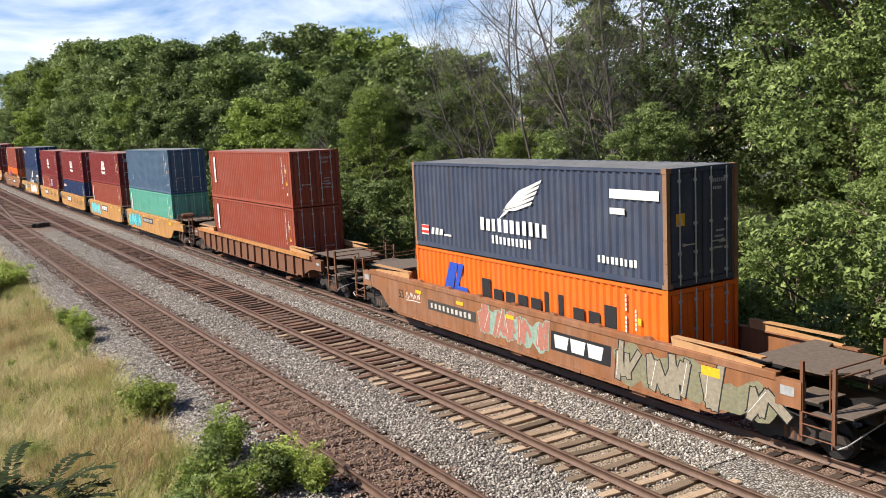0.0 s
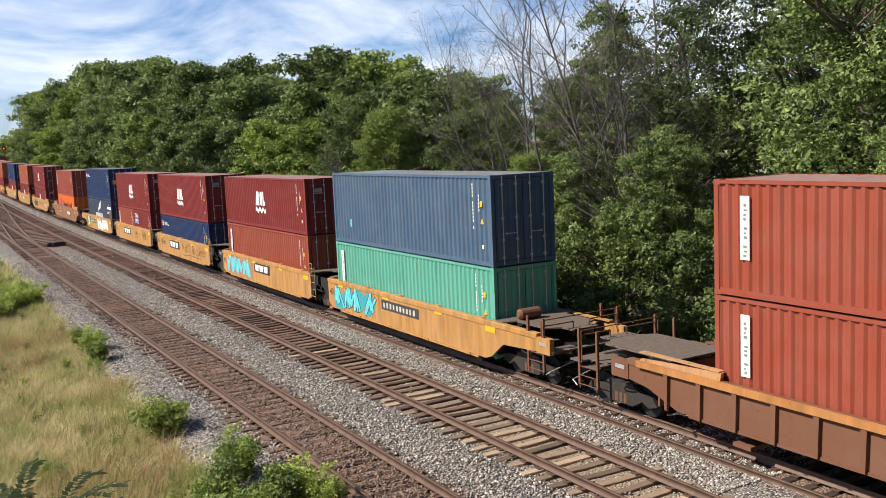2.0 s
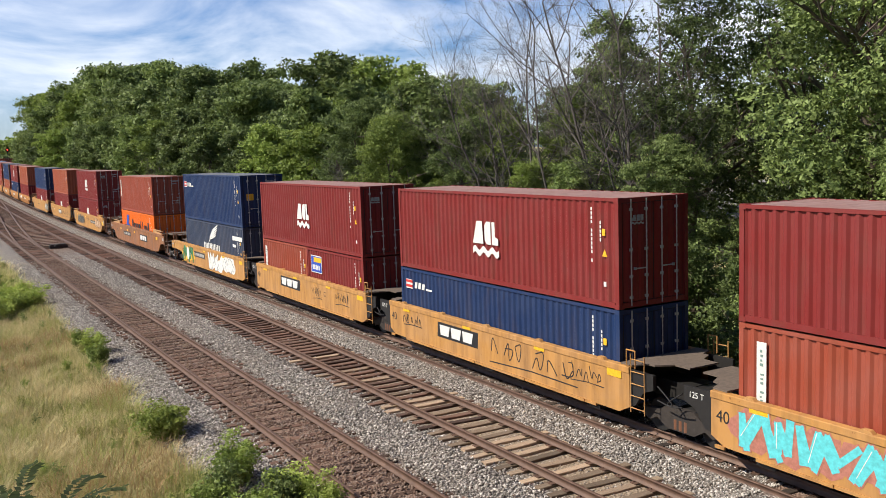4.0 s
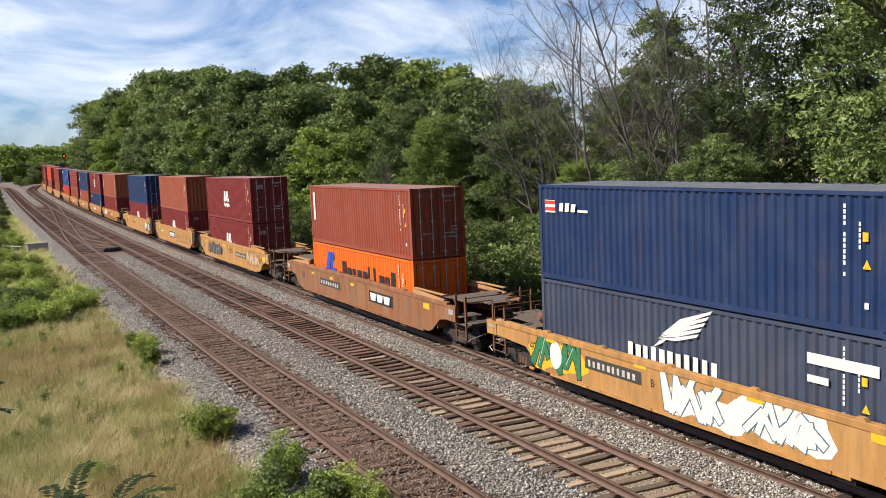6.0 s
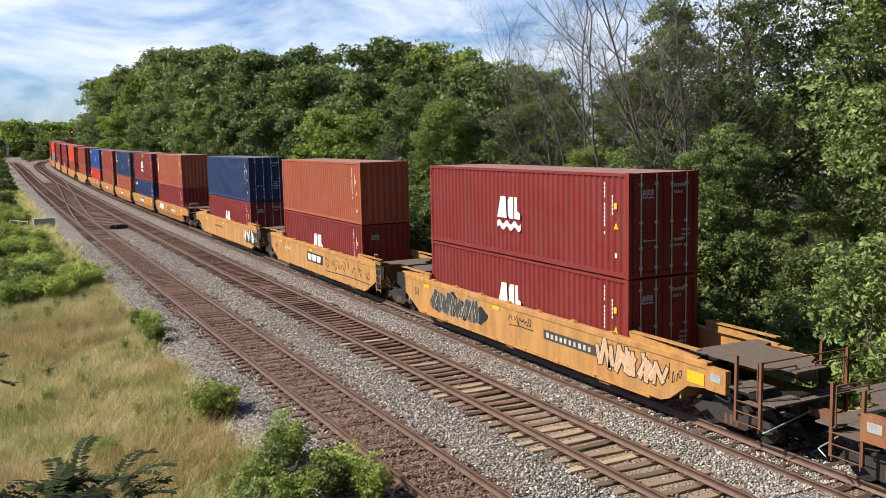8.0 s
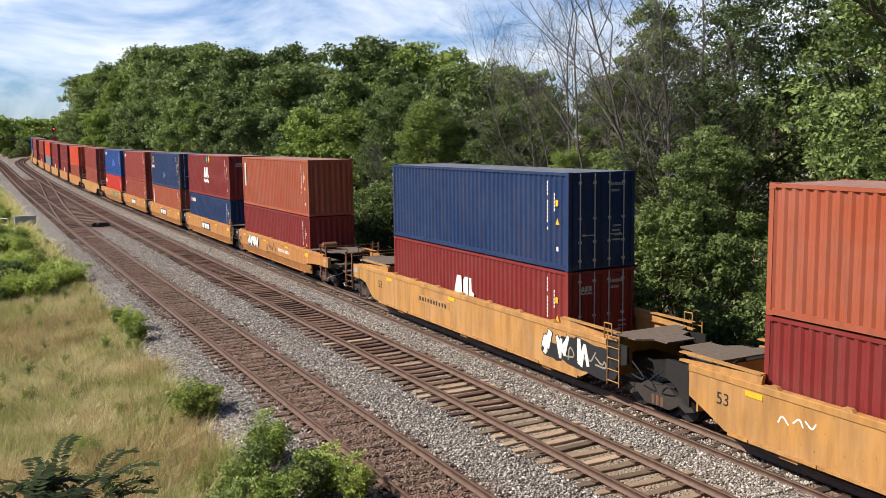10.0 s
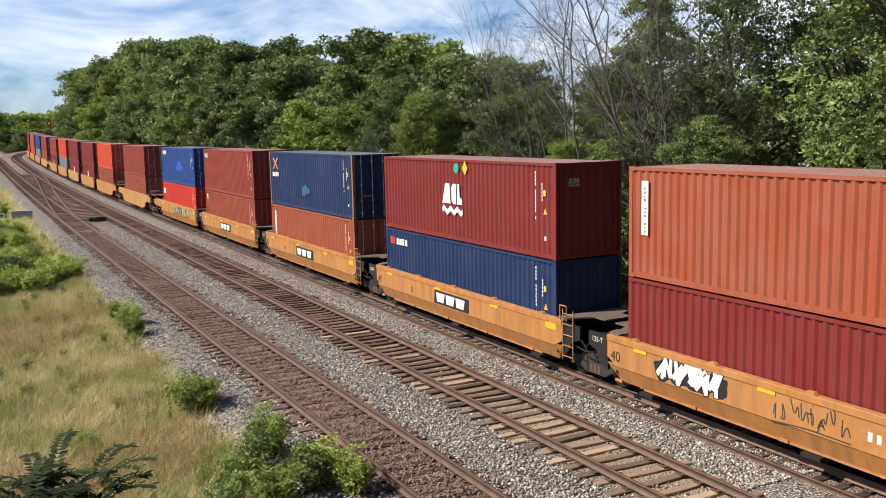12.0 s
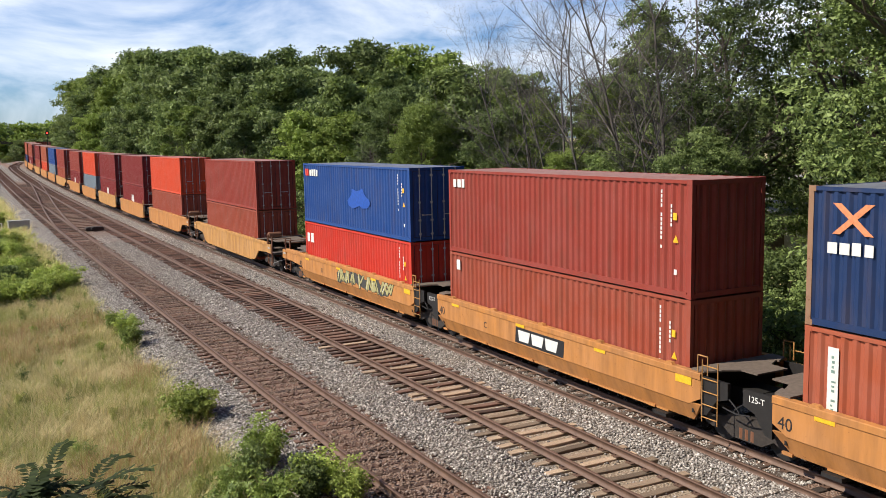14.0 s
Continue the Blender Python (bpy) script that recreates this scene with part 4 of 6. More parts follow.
def swirl(rng, x, y, w, h, turns, thick=0.03):
    """A sprayed scrawl: rounded letter-like lines that lean and overlap, with a stroke beneath."""
    out, cell = [], w / turns
    for i in range(turns):
        up_first = rng.random() < 0.5
        pts = [(x + cell * (i + rng.uniform(-0.15, 0.25) + 0.28 * k), y + h * (rng.uniform(0.6, 1.0) if (k % 2 == 0) == up_first else rng.uniform(0.0, 0.4))) for k in range(rng.choice((3, 4, 4)))]
        if rng.random() < 0.5:
            pts.append((pts[-1][0] - cell * rng.uniform(0.4, 0.8), pts[-1][1] + h * rng.uniform(-0.2, 0.2)))
        for _ in range(2):
            soft = [pts[0]]
            for (a, b), (c, d) in zip(pts, pts[1:]):
                soft += [(a * 0.75 + c * 0.25, b * 0.75 + d * 0.25), (a * 0.25 + c * 0.75, b * 0.25 + d * 0.75)]
            pts = soft + [pts[-1]]
        out += strokes(pts, thick)
    if turns > 3:
        out += strokes([(x, y - 0.08 * h), (x + 0.5 * w, y + 0.04 * h), (x + w, y + 0.02 * h)], thick)
    return out


def tag_letters(car, y, z, w, h, n, fill, line, seed, shade=None):
    """A sprayed piece: a cloud of paint, then angular interlocking letter strokes with an outline, a fill and thin highlights."""
    rng = random.Random(seed)
    step = w / n
    cloud, edge, body, shine = [], [], [], []
    for i in range(n):
        cloud.append(blob(rng, (i - 0.15) * step, h * rng.uniform(-0.05, 0.15), step * 1.35, h * rng.uniform(0.6, 0.95), 16, 0.2))
        a = i * step
        for k in range(rng.choice((2, 3, 3))):
            x, z0 = a + rng.uniform(0.0, 0.5) * step, h * rng.uniform(0.05, 0.3)
            pts = [(x, z0)]
            for q in range(rng.choice((2, 3))):
                x += step * rng.uniform(-0.25, 0.55)
                z0 = h * (rng.uniform(0.65, 0.98) if q % 2 == 0 else rng.uniform(0.05, 0.4))
                pts.append((x, z0))
            fat = h * rng.uniform(0.13, 0.2)
            edge += strokes(pts, fat + 0.07)
            body += strokes(pts, fat)
            if k == 0:
                shine += strokes([(u - fat * 0.2, v + fat * 0.2) for u, v in pts[:2]], 0.016)
    if shade:
        mark(car, cloud, shade, y, z, out=1.4412, name="graffiti_cloud")
    mark(car, edge, line, y, z, out=1.4440, name="graffiti_outline")
    mark(car, body, fill, y, z, out=1.4465, name="graffiti_fill")
    mark(car, shine, SPRAY_WHITE, y, z, out=1.4490, name="graffiti_highlight")


def scribble(car, y, z, w, h, turns, paint, seed, thick=0.03):
    tagged(mark(car, swirl(random.Random(seed), 0, 0, w, h, turns, thick), paint, y, z, out=1.4415, name="scrawl"), kind="stuff")


def patches(car, ys, z, w=0.5, h=0.14):
    for y in ys:
        mark(car, [rect(0, 0, w, h)], MARK_YELLOW, y, z, out=1.4505, name="reflector_patch")


def brown_car_marks(car, which):
    lettering(car, "53", 0.42, BLACK, 7.2 if which == 1 else 7.5, 1.0, 1.443)
    patches(car, (5.9, 3.2, 0.4), 1.32, 0.42, 0.12)
    mark(car, [rect(0, 0, 0.55, 0.22)], MARK_YELLOW, -7.35, 1.28, out=1.4505, name="reflector_patch")
    if which == 1:
        panel(car, 5.05, 0.88, 3.0, 0.34, 10, 3)
        sea = once("seafoam", lambda: plain("weathered_seafoam_spray", (0.24, 0.33, 0.27), 0.7))
        tag_letters(car, 1.75, 0.62, 3.3, 0.95, 5, SPRAY_PINK, sea, 5, sea)
        block_sign(car, -1.75, 0.78, 2.5, 0.55)
        tag_letters(car, -4.5, 0.50, 4.9, 1.1, 5, SPRAY_GREY, BLACK, 8, once("olive", lambda: plain("olive_spray_paint", (0.20, 0.19, 0.12), 0.6)))
        scribble(car, 6.6, 1.0, 1.0, 0.35, 4, SPRAY_WHITE, 2, 0.025)
        mark(car, [rect(0, 0, 0.7, 0.3)], SPRAY_CYAN, -8.2, 0.9, out=1.4412, name="graffiti_shade")
    else:
        panel(car, 4.7, 0.92, 2.9, 0.34, 10, 4)
        block_sign(car, -1.75, 0.85, 2.6, 0.5)


def orange_marks(ob):
    """Blue slanted emblem and dark writing bars of an unnamed line."""
    mark(ob, [[(0, 0), (0.55, 0.0), (0.95, 0.98), (0.45, 0.98)], [(0.62, 0.0), (1.55, 0.0), (1.45, 0.22), (0.95, 0.22), (1.3, 0.98), (1.0, 0.98)]], MARK_BLUE, 4.3, 1.25, "blue slanted emblem", name="emblem")
    s = [rect(0.64 * i, 0, 0.46 if i not in (5, 6) else 0.2, 0.78 if i in (0, 5, 6, 9) else 0.52) for i in range(10)]
    mark(ob, s, BLACK, 1.95, 1.15, name="writing")
    codes(ob, -4.6, STD, 9)


def wing_marks(ob, full=False, drop=0.0):
    """White wing emblem over two rows of writing bars."""
    s = []
    for i in range(5):
        s.append([(0.75 + 0.04 * i, 0.88 + 0.035 * i), (1.45 + 0.06 * i, 0.93 + 0.12 * i), (2.20 + 0.12 * i, 1.14 + 0.16 * i), (2.28 + 0.12 * i, 1.24 + 0.16 * i), (1.42 + 0.05 * i, 1.02 + 0.125 * i)])
    s.append([(0.55, 0.62), (0.85, 0.86), (1.15, 0.95), (0.95, 0.80)])
    mark(ob, s, WHITE, 1.45, 0.62 - drop, "white wing emblem", name="emblem")
    mark(ob, glyphs(0, 0, 0.42, 11, w=0.55, gap=0.2, seed=12), WHITE, 1.9, 0.85 - drop, name="writing")
    mark(ob, glyphs(0, 0, 0.26, 10, w=0.55, gap=0.25, seed=13), WHITE, 1.3, 0.48 - drop, name="writing")
    mark(ob, [rect(0, 2.12, 1.75, 0.24), rect(0, 1.72, 0.55, 0.16)], WHITE, -4.1, 0, name="label_strip")
    if full:
        mark(ob, glyphs(0, 0, 0.2, 9, w=0.6, gap=0.25, seed=14), WHITE, -3.6, 0.42, name="writing")
        flag_marks(ob, 5.6, 0.42, 0.8)
        door_marks(ob, HIGH, 7)
        mark(ob, [rect(0.1, 1.5, 0.28, 0.3)], MARK_YELLOW, -1.0, 0, on="end", out=LONG / 2 - 0.012, name="warning_sticker")


def flag_marks(ob, y, z, s=1.0):
    mark(ob, [rect(0.0, 0.0, 0.6 * s, 0.42 * s, 0.0)], WHITE, y, z, name="flag")
    mark(ob, [rect(0.0, 0.28 * s, 0.6 * s, 0.12 * s), rect(0.0, 0.06 * s, 0.6 * s, 0.12 * s)], MARK_RED, y, z, out=HALF + 0.006, name="flag_stripe")
    mark(ob, glyphs(0, 0, 0.30 * s, 3, w=0.9, gap=0.2, lean=0.2, seed=3), WHITE, y - 0.8 * s, z + 0.05, name="writing")
    mark(ob, [rect(0, 0, 0.55 * s, 0.08 * s)], WHITE, y - 1.85 * s, z + 0.05, name="writing")


def yellow_car_marks(car, size, i):
    lettering(car, size, 0.42, BLACK, 7.3, 1.02, 1.443)
    patches(car, (6.4, 1.0), 1.42, 0.5, 0.13)
    if i == 0:
        tag_letters(car, 5.7, 0.62, 4.2, 0.9, 6, once("ink", lambda: plain("washed_black_spray", (0.05, 0.05, 0.045), 0.6)), SPRAY_GREY, 21, BLACK)
        scribble(car, -0.1, 1.1, 1.5, 0.4, 5, BLACK, 22)
        panel(car, -2.2, 0.98, 2.75, 0.3, 10, 23)
        tag_letters(car, -5.1, 0.7, 2.7, 0.85, 5, once("blush", lambda: plain("pale_blush_spray", (0.52, 0.33, 0.20), 0.6)), BLACK, 24)
        scribble(car, -7.9, 0.9, 0.6, 0.6, 3, BLACK, 29, 0.025)
        mark(car, [rect(0, 0, 0.6, 0.3)], MARK_YELLOW, -8.7, 1.15, out=1.4505, name="reflector_patch")
    elif i == 1:
        block_sign(car, 1.5, 0.86, 2.55, 0.5)
        scribble(car, -1.5, 0.72, 6.0, 0.75, 8, BLACK, 25, 0.035)
        scribble(car, 5.5, 1.0, 1.2, 0.4, 3, SPRAY_WHITE, 26, 0.04)
    else:
        panel(car, 3.5, 1.0, 2.6, 0.3, 10, 27, BLACK, YELLOW)
        tag_letters(car, -5.2, 0.66, 2.4, 0.85, 3, SPRAY_WHITE, BLACK, 28, BLACK)
        mark(car, [blob(random.Random(5), 0, 0, 2.6, 1.0)], BLACK, -6.1, 0.55, out=1.4415, name="graffiti_fill")
        mark(car, swirl(random.Random(6), 0.3, 0.2, 2.0, 0.6, 3, 0.05), SPRAY_GREY, -6.1, 0.55, out=1.446, name="graffiti_line")


def unit_marks(car, kind, i, low, high, lh, hh):
    # capacity stencils on the dark castings and the painted side
    if kind == 1 and i in (1, 2, 3, 4) or kind == 2 and i < 4:
        lettering(car, "125 T" if kind == 1 else "125-T", 0.2, WHITE, 7.4, 1.35, 1.436)
    lettering(car, "40", 0.40, BLACK, 6.55, 0.98, 1.443)
    patches(car, (5.6, 1.4, -2.6), 1.40, 0.5, 0.12)
    mark(car, [rect(0, 0, 0.55, 0.2)], MARK_YELLOW, -5.85, 1.3, out=1.4505, name="reflector_patch")
    ink = once("ink", lambda: plain("washed_black_spray", (0.05, 0.05, 0.045), 0.6))
    if kind == 1:
        if i == 0:
            tag_letters(car, 5.9, 0.5, 3.6, 1.05, 4, SPRAY_CYAN, BLACK, 31, once("deepcyan", lambda: plain("deep_cyan_spray", (0.04, 0.30, 0.36), 0.6)))
            panel(car, 1.55, 1.0, 3.0, 0.38, 10, 32)
            strip_label(low, 5.6, lh)
            mark(high, [rect(0, 0, 0.16, 0.3)], SPRAY_CYAN, 4.5, 0.7, name="splash")
        elif i == 1:
            tag_letters(car, 6.0, 0.5, 4.4, 1.05, 5, SPRAY_CYAN, SPRAY_PINK, 33, SPRAY_PINK)
            block_sign(car, 1.2, 0.95, 2.4, 0.48)
            strip_label(low, 5.6, lh)
            ship_logo(high, 0.9, 1.15)
        elif i == 2:
            block_sign(car, 3.1, 0.86, 2.6, 0.52)
            scribble(car, 5.6, 0.95, 1.4, 0.5, 5, BLACK, 34)
            scribble(car, -0.2, 0.66, 4.4, 0.85, 6, BLACK, 35, 0.035)
            scribble(car, -4.3, 0.9, 1.4, 0.5, 5, BLACK, 36, 0.025)
            ship_logo(high, 0.95, 1.25)
            flag_marks(low, 5.7, lh - 0.75, 0.8)
        elif i == 3:
            block_sign(car, 3.15, 0.88, 2.6, 0.5)
            scribble(car, -1.0, 0.8, 1.1, 0.65, 4, BLACK, 37, 0.025)
            lettering(car, "C", 0.3, BLACK, -2.3, 1.0, 1.443)
            scribble(car, -3.6, 0.85, 1.4, 0.6, 6, BLACK, 38, 0.028)
            ship_logo(high, 1.05, 1.25)
        else:
            tag_letters(car, 6.5, 0.5, 2.7, 1.1, 2, SPRAY_GREEN, BLACK, 39, MARK_YELLOW)
            mark(car, [blob(random.Random(3), 0, 0, 0.62, 0.85, rough=0.04)], SPRAY_WHITE, 5.4, 0.62, out=1.4495, name="graffiti_oval")
            panel(car, 3.6, 0.95, 2.5, 0.36, 10, 40)
            lettering(car, "B", 0.3, BLACK, 0.75, 1.0, 1.443)
            tag_letters(car, 0.2, 0.48, 5.0, 1.1, 4, SPRAY_WHITE, once("bluegrey", lambda: plain("blue_grey_spray", (0.08, 0.14, 0.18), 0.6)), 41, SPRAY_WHITE)
            flag_marks(high, 5.75, hh - 0.85, 0.9)
            wing_marks(low, drop=-0.35)
            mark(high, [rect(0.1, 1.5, 0.4, 0.36)], MARK_YELLOW, -1.0, 0, on="end", out=LONG / 2 - 0.012, name="warning_sticker")
            door_marks(high, hh, 11)
    else:
        lettering(car, "ABCDE"[(0, 4, 3, 2, 1)[i]], 0.3, BLACK, 3.4 if i else -0.2, 1.0, 1.443)
        if i == 0:
            tag_letters(car, 4.75, 0.88, 2.4, 0.72, 4, SPRAY_WHITE, BLACK, 51, BLACK)
            scribble(car, 1.0, 0.88, 2.0, 0.6, 8, ink, 52, 0.03)
            panel(car, -1.25, 1.0, 2.3, 0.36, 10, 53, WHITE, OCHRE)
            strip_label(high, 5.6, hh)
        elif i == 1:
            ship_logo(high, 1.05, 1.3)
            mark(high, [blob(random.Random(1), 0, 0, 0.36, 0.36, rough=0.02)], once("teal_dot", lambda: plain("teal_sticker", (0.02, 0.35, 0.28), 0.5)), 0.15, hh - 0.5, name="sticker")
            mark(high, [[(0.2, 0), (0.4, 0.25), (0.2, 0.5), (0.0, 0.25)]], MARK_YELLOW, -0.45, hh - 0.55, name="sticker")
            mark(low, glyphs(0, 0, 0.28, 4, w=0.8, gap=0.15, seed=61), WHITE, 5.1, lh - 0.62, name="writing")
            mark(low, [rect(0, 0, 0.18, 0.3), rect(0.24, 0, 0.18, 0.3)], MARK_RED, 5.65, lh - 0.63, name="emblem")
        elif i == 2:
            mark(high, [[(0, 0), (0.18, 0), (0.95, 0.62), (0.75, 0.62)], [(0.0, 0.62), (0.2, 0.62), (0.95, 0), (0.75, 0)]], once("salmon", lambda: plain("salmon_marking", (0.62, 0.22, 0.10), 0.5)), 5.5, hh - 0.95, name="emblem")
            mark(high, glyphs(0, 0, 0.26, 4, w=0.9, gap=0.2, seed=62), WHITE, 5.6, hh - 1.35, name="writing")
            mark(high, [blob(random.Random(8), 0, 0, 1.2, 0.5, rough=0.35)], once("bluesplash", lambda: plain("pale_blue_splash", (0.02, 0.085, 0.18), 0.6)), 0.9, 0.75, name="splash")
            strip_label(low, 5.5, lh)
        elif i == 3:
            mark(high, glyphs(0, 0, 0.3, 3, w=0.8, gap=0.2, seed=63), WHITE, 5.75, hh - 0.6, name="writing")
            mark(low, [rect(0, 0, 0.25, 0.35)], WHITE, 5.6, lh - 0.6, name="sticker")
        else:
            mark(high, glyphs(0, 0, 0.32, 4, w=0.8, gap=0.12, seed=64), WHITE, 5.2, hh - 0.6, name="writing")
            mark(high, [rect(0, 0, 0.2, 0.34), rect(0.26, 0, 0.2, 0.34)], MARK_RED, 5.8, hh - 0.6, name="emblem")
            mark(high, [blob(random.Random(9), 0, 0, 2.2, 0.9, rough=0.3)], once("bluepatch", lambda: plain("bright_blue_patch", (0.01, 0.07, 0.36), 0.5)), 0.2, 1.0, name="splash")
            mark(low, glyphs(0, 0, 0.5, 2, w=0.8, gap=0.2, seed=65), WHITE, 5.8, lh - 1.0, name="writing")
            tag_letters(car, 1.3, 0.86, 5.5, 0.72, 7, once("pale_olive", lambda: plain("pale_olive_spray", (0.34, 0.31, 0.14), 0.6)), BLACK, 66, ink)
        if i in (1, 2, 3):
            block_sign(car, 1.45, 0.88, 2.6, 0.5)


build_train()


# ---- tracks ----
RAIL = [(-0.07, -0.178), (0.07, -0.178), (0.07, -0.162), (0.014, -0.145), (0.014, -0.045), (0.036, -0.035), (0.036, -0.004), (0.028, 0.0), (-0.028, 0.0), (-0.036, -0.004), (-0.036, -0.035), (-0.014, -0.045), (-0.014, -0.145), (-0.07, -0.162)]


def rail_mesh(name, line):
    """A rail with its real section swept along points (x, y, z, heading)."""
    v, f, n = [], [], len(RAIL)
    for x, y, z, h in line:
        c, s = math.cos(h), math.sin(h)
        v += [(x + a * c, y - a * s, z + b) for a, b in RAIL]
    for i in range(len(line) - 1):
        f += [(i * n + k, i * n + (k + 1) % n, (i + 1) * n + (k + 1) % n, (i + 1) * n + k) for k in range(n)]
    me = soup(name, np.array(v), np.array(f), None)
    return me


def straight(x, y0=-40, y1=420, dz=0.0):
    return [(x, y, rise(y) + dz, 0.0) for y in [y0, 0, 40, 80, *range(90, int(min(y1, 300)), 10), y1]]


def curved(off):
    out = []
    for s in [-40, 0, 40, 80, *range(90, 330, 8)]:
        m = track_pose(s, off)
        out.append((m.translation.x, m.translation.y, m.translation.z, -m.to_euler().z))
    return out


def build_tracks():
    rng = random.Random(4)
    for k, (x, label) in enumerate(((T1, "old rusty track on brown fouled ballast"), (T2, "track on dry tan wooden sleepers"), (T3, "track the train runs on"))):
        tr = tagged(new(f"track_{k + 1}"), label, "railway track", kind="structure")
        for sgn in (-1, 1):
            line = straight(x + sgn * 0.7525) if k == 0 else curved(x + sgn * 0.7525)
            part("rail", rail_mesh("rail", line), RAIL_STEEL, tr)
        wood = TIE_WOODS[k]
        shapes = [tie_mesh(rng) for _ in range(6)]
        plate = once("tie_plate", lambda: Build().box(-0.18, 0.18, -0.1, 0.1, 0, 0.016).box(-0.12, -0.09, -0.05, -0.02, 0.016, 0.04).box(0.09, 0.12, 0.02, 0.05, 0.016, 0.04).mesh("tie_plate"))
        y, n = 9.0, 0
        plates = Build()
        while y < 150:
            z = -0.193 - (0.035 if k == 0 else 0.012) * rng.random() + rise(y)
            ob = part("sleeper", rng.choice(shapes), TIE_WOODS[0] if k == 1 and y > 19 + 14 * rng.random() else wood, tr, at=pose(x + rng.uniform(-0.09, 0.09), y, z, rng.uniform(-0.9, 0.9), rng.uniform(-0.6, 0.6), rng.uniform(-2.6, 2.6)))
            for sgn in (-1, 1):
                xx = x + sgn * 0.7525
                plates.box(xx - 0.18, xx + 0.18, y - 0.1, y + 0.1, -0.193 + rise(y), -0.176 + rise(y))
                for q in (-0.11, 0.11):
                    plates.box(xx + q - 0.018, xx + q + 0.018, y - q * 0.4 - 0.018, y - q * 0.4 + 0.018, -0.178 + rise(y), -0.15 + rise(y))
            y += 0.52 + rng.uniform(-0.03, 0.03)
            n += 1
        tagged(part("tie_plates", plates, RAIL_STEEL, tr), kind="stuff")
        rest = Build()
        while y < 300:
            m = pose(x, y, -0.19 + rise(y)) if k == 0 else track_pose(y, x, -0.19)
            rest.box(-1.3, 1.3, -0.11, 0.11, -0.15, 0.0, m)
            y += 0.55
        tagged(part("far_sleepers", rest, TIE_WOODS[0], tr), kind="stuff")
    loose = new("loose_rail")
    for i in range(9):
        part("rail_length", rail_mesh("rail_length", [(-1.457 + 0.01 * (i % 2), q, rise(q) - 0.10, 0.0) for q in (i * 18.0, i * 18.0 + 9, i * 18.0 + 17.97)]), RAIL_STEEL, loose)
    tagged(loose, "long spare steel rail lying on the ballast", "rail")
    # crossover between the two nearer tracks
    cross = tagged(new("track_4"), "crossover rails between two tracks", "railway track", kind="structure")
    for sgn in (-1, 1):
        line = []
        for i in range(41):
            q = i / 40
            e = 0.55 * q + 0.45 * q * q * (3 - 2 * q)
            y = 86 + 100 * q
            line.append((T1 + (T2 - T1) * e + sgn * 0.7525, y, rise(y) + 0.001, math.atan2(T2 - T1, 100)))
        part("rail", rail_mesh("rail", line), RAIL_STEEL, cross)
    for i in range(52):
        y = 86 + 1.85 * i
        part("sleeper", once("long_tie", lambda: Build().box(-3.4, 3.4, -0.11, 0.11, -0.16, 0.0).mesh("sleeper")), TIE_WOODS[0], cross, at=pose((T1 + T2) / 2, y, -0.188 + rise(y)))


def tie_mesh(rng):
    """A sawn wooden sleeper with split, worn ends."""
    b = Build()
    h = 0.11
    v, n = [], 6
    for i in range(n + 1):
        x = -1.3 + 2.6 * i / n + (rng.uniform(-0.03, 0.03) if i in (0, n) else 0)
        w = h + rng.uniform(-0.012, 0.008)
        t = rng.uniform(-0.012, 0.0)
        v += [(x, -w, -0.16), (x, w, -0.16), (x, w, t - 0.012), (x, w - 0.015, t), (x, -w + 0.015, t), (x, -w, t - 0.012)]
    f = [(0, 1, 2, 3, 4, 5), tuple(n * 6 + k for k in (5, 4, 3, 2, 1, 0))]
    for i in range(n):
        f += [(i * 6 + k, i * 6 + (k + 1) % 6, i * 6 + 6 + (k + 1) % 6, i * 6 + 6 + k) for k in range(6)]
    return b.add(v, f).mesh("sleeper")


def wood(name, dark, lite):
    m, n, l, b = shader(name, 0.9)
    co = n.new("ShaderNodeTexCoord").outputs["Object"]
    grain = noise_node(n, l, co, 5.0, 6, 0.7, (0.5, 9.0, 4.0))
    col = ramp(n, l, grain, [(0.3, dark), (0.7, lite)])
    hsv = n.new("ShaderNodeHueSaturation")
    mr = n.new("ShaderNodeMapRange")
    mr.inputs["To Min"].default_value, mr.inputs["To Max"].default_value = 0.38, 1.6
    l.new(n.new("ShaderNodeObjectInfo").outputs["Random"], mr.inputs["Value"])
    l.new(mr.outputs["Result"], hsv.inputs["Value"])
    l.new(col, hsv.inputs["Color"])
    l.new(hsv.outputs["Color"], b.inputs["Base Color"])
    bump(n, l, b, grain, 0.6, 0.02)
    return m


TIE_WOODS = [wood("brown_sleeper_wood", (0.065, 0.036, 0.026), (0.17, 0.095, 0.065)), wood("dry_tan_sleeper_wood", (0.15, 0.102, 0.070), (0.42, 0.31, 0.21)), wood("dark_sleeper_wood", (0.04, 0.028, 0.022), (0.11, 0.075, 0.055))]
build_tracks()


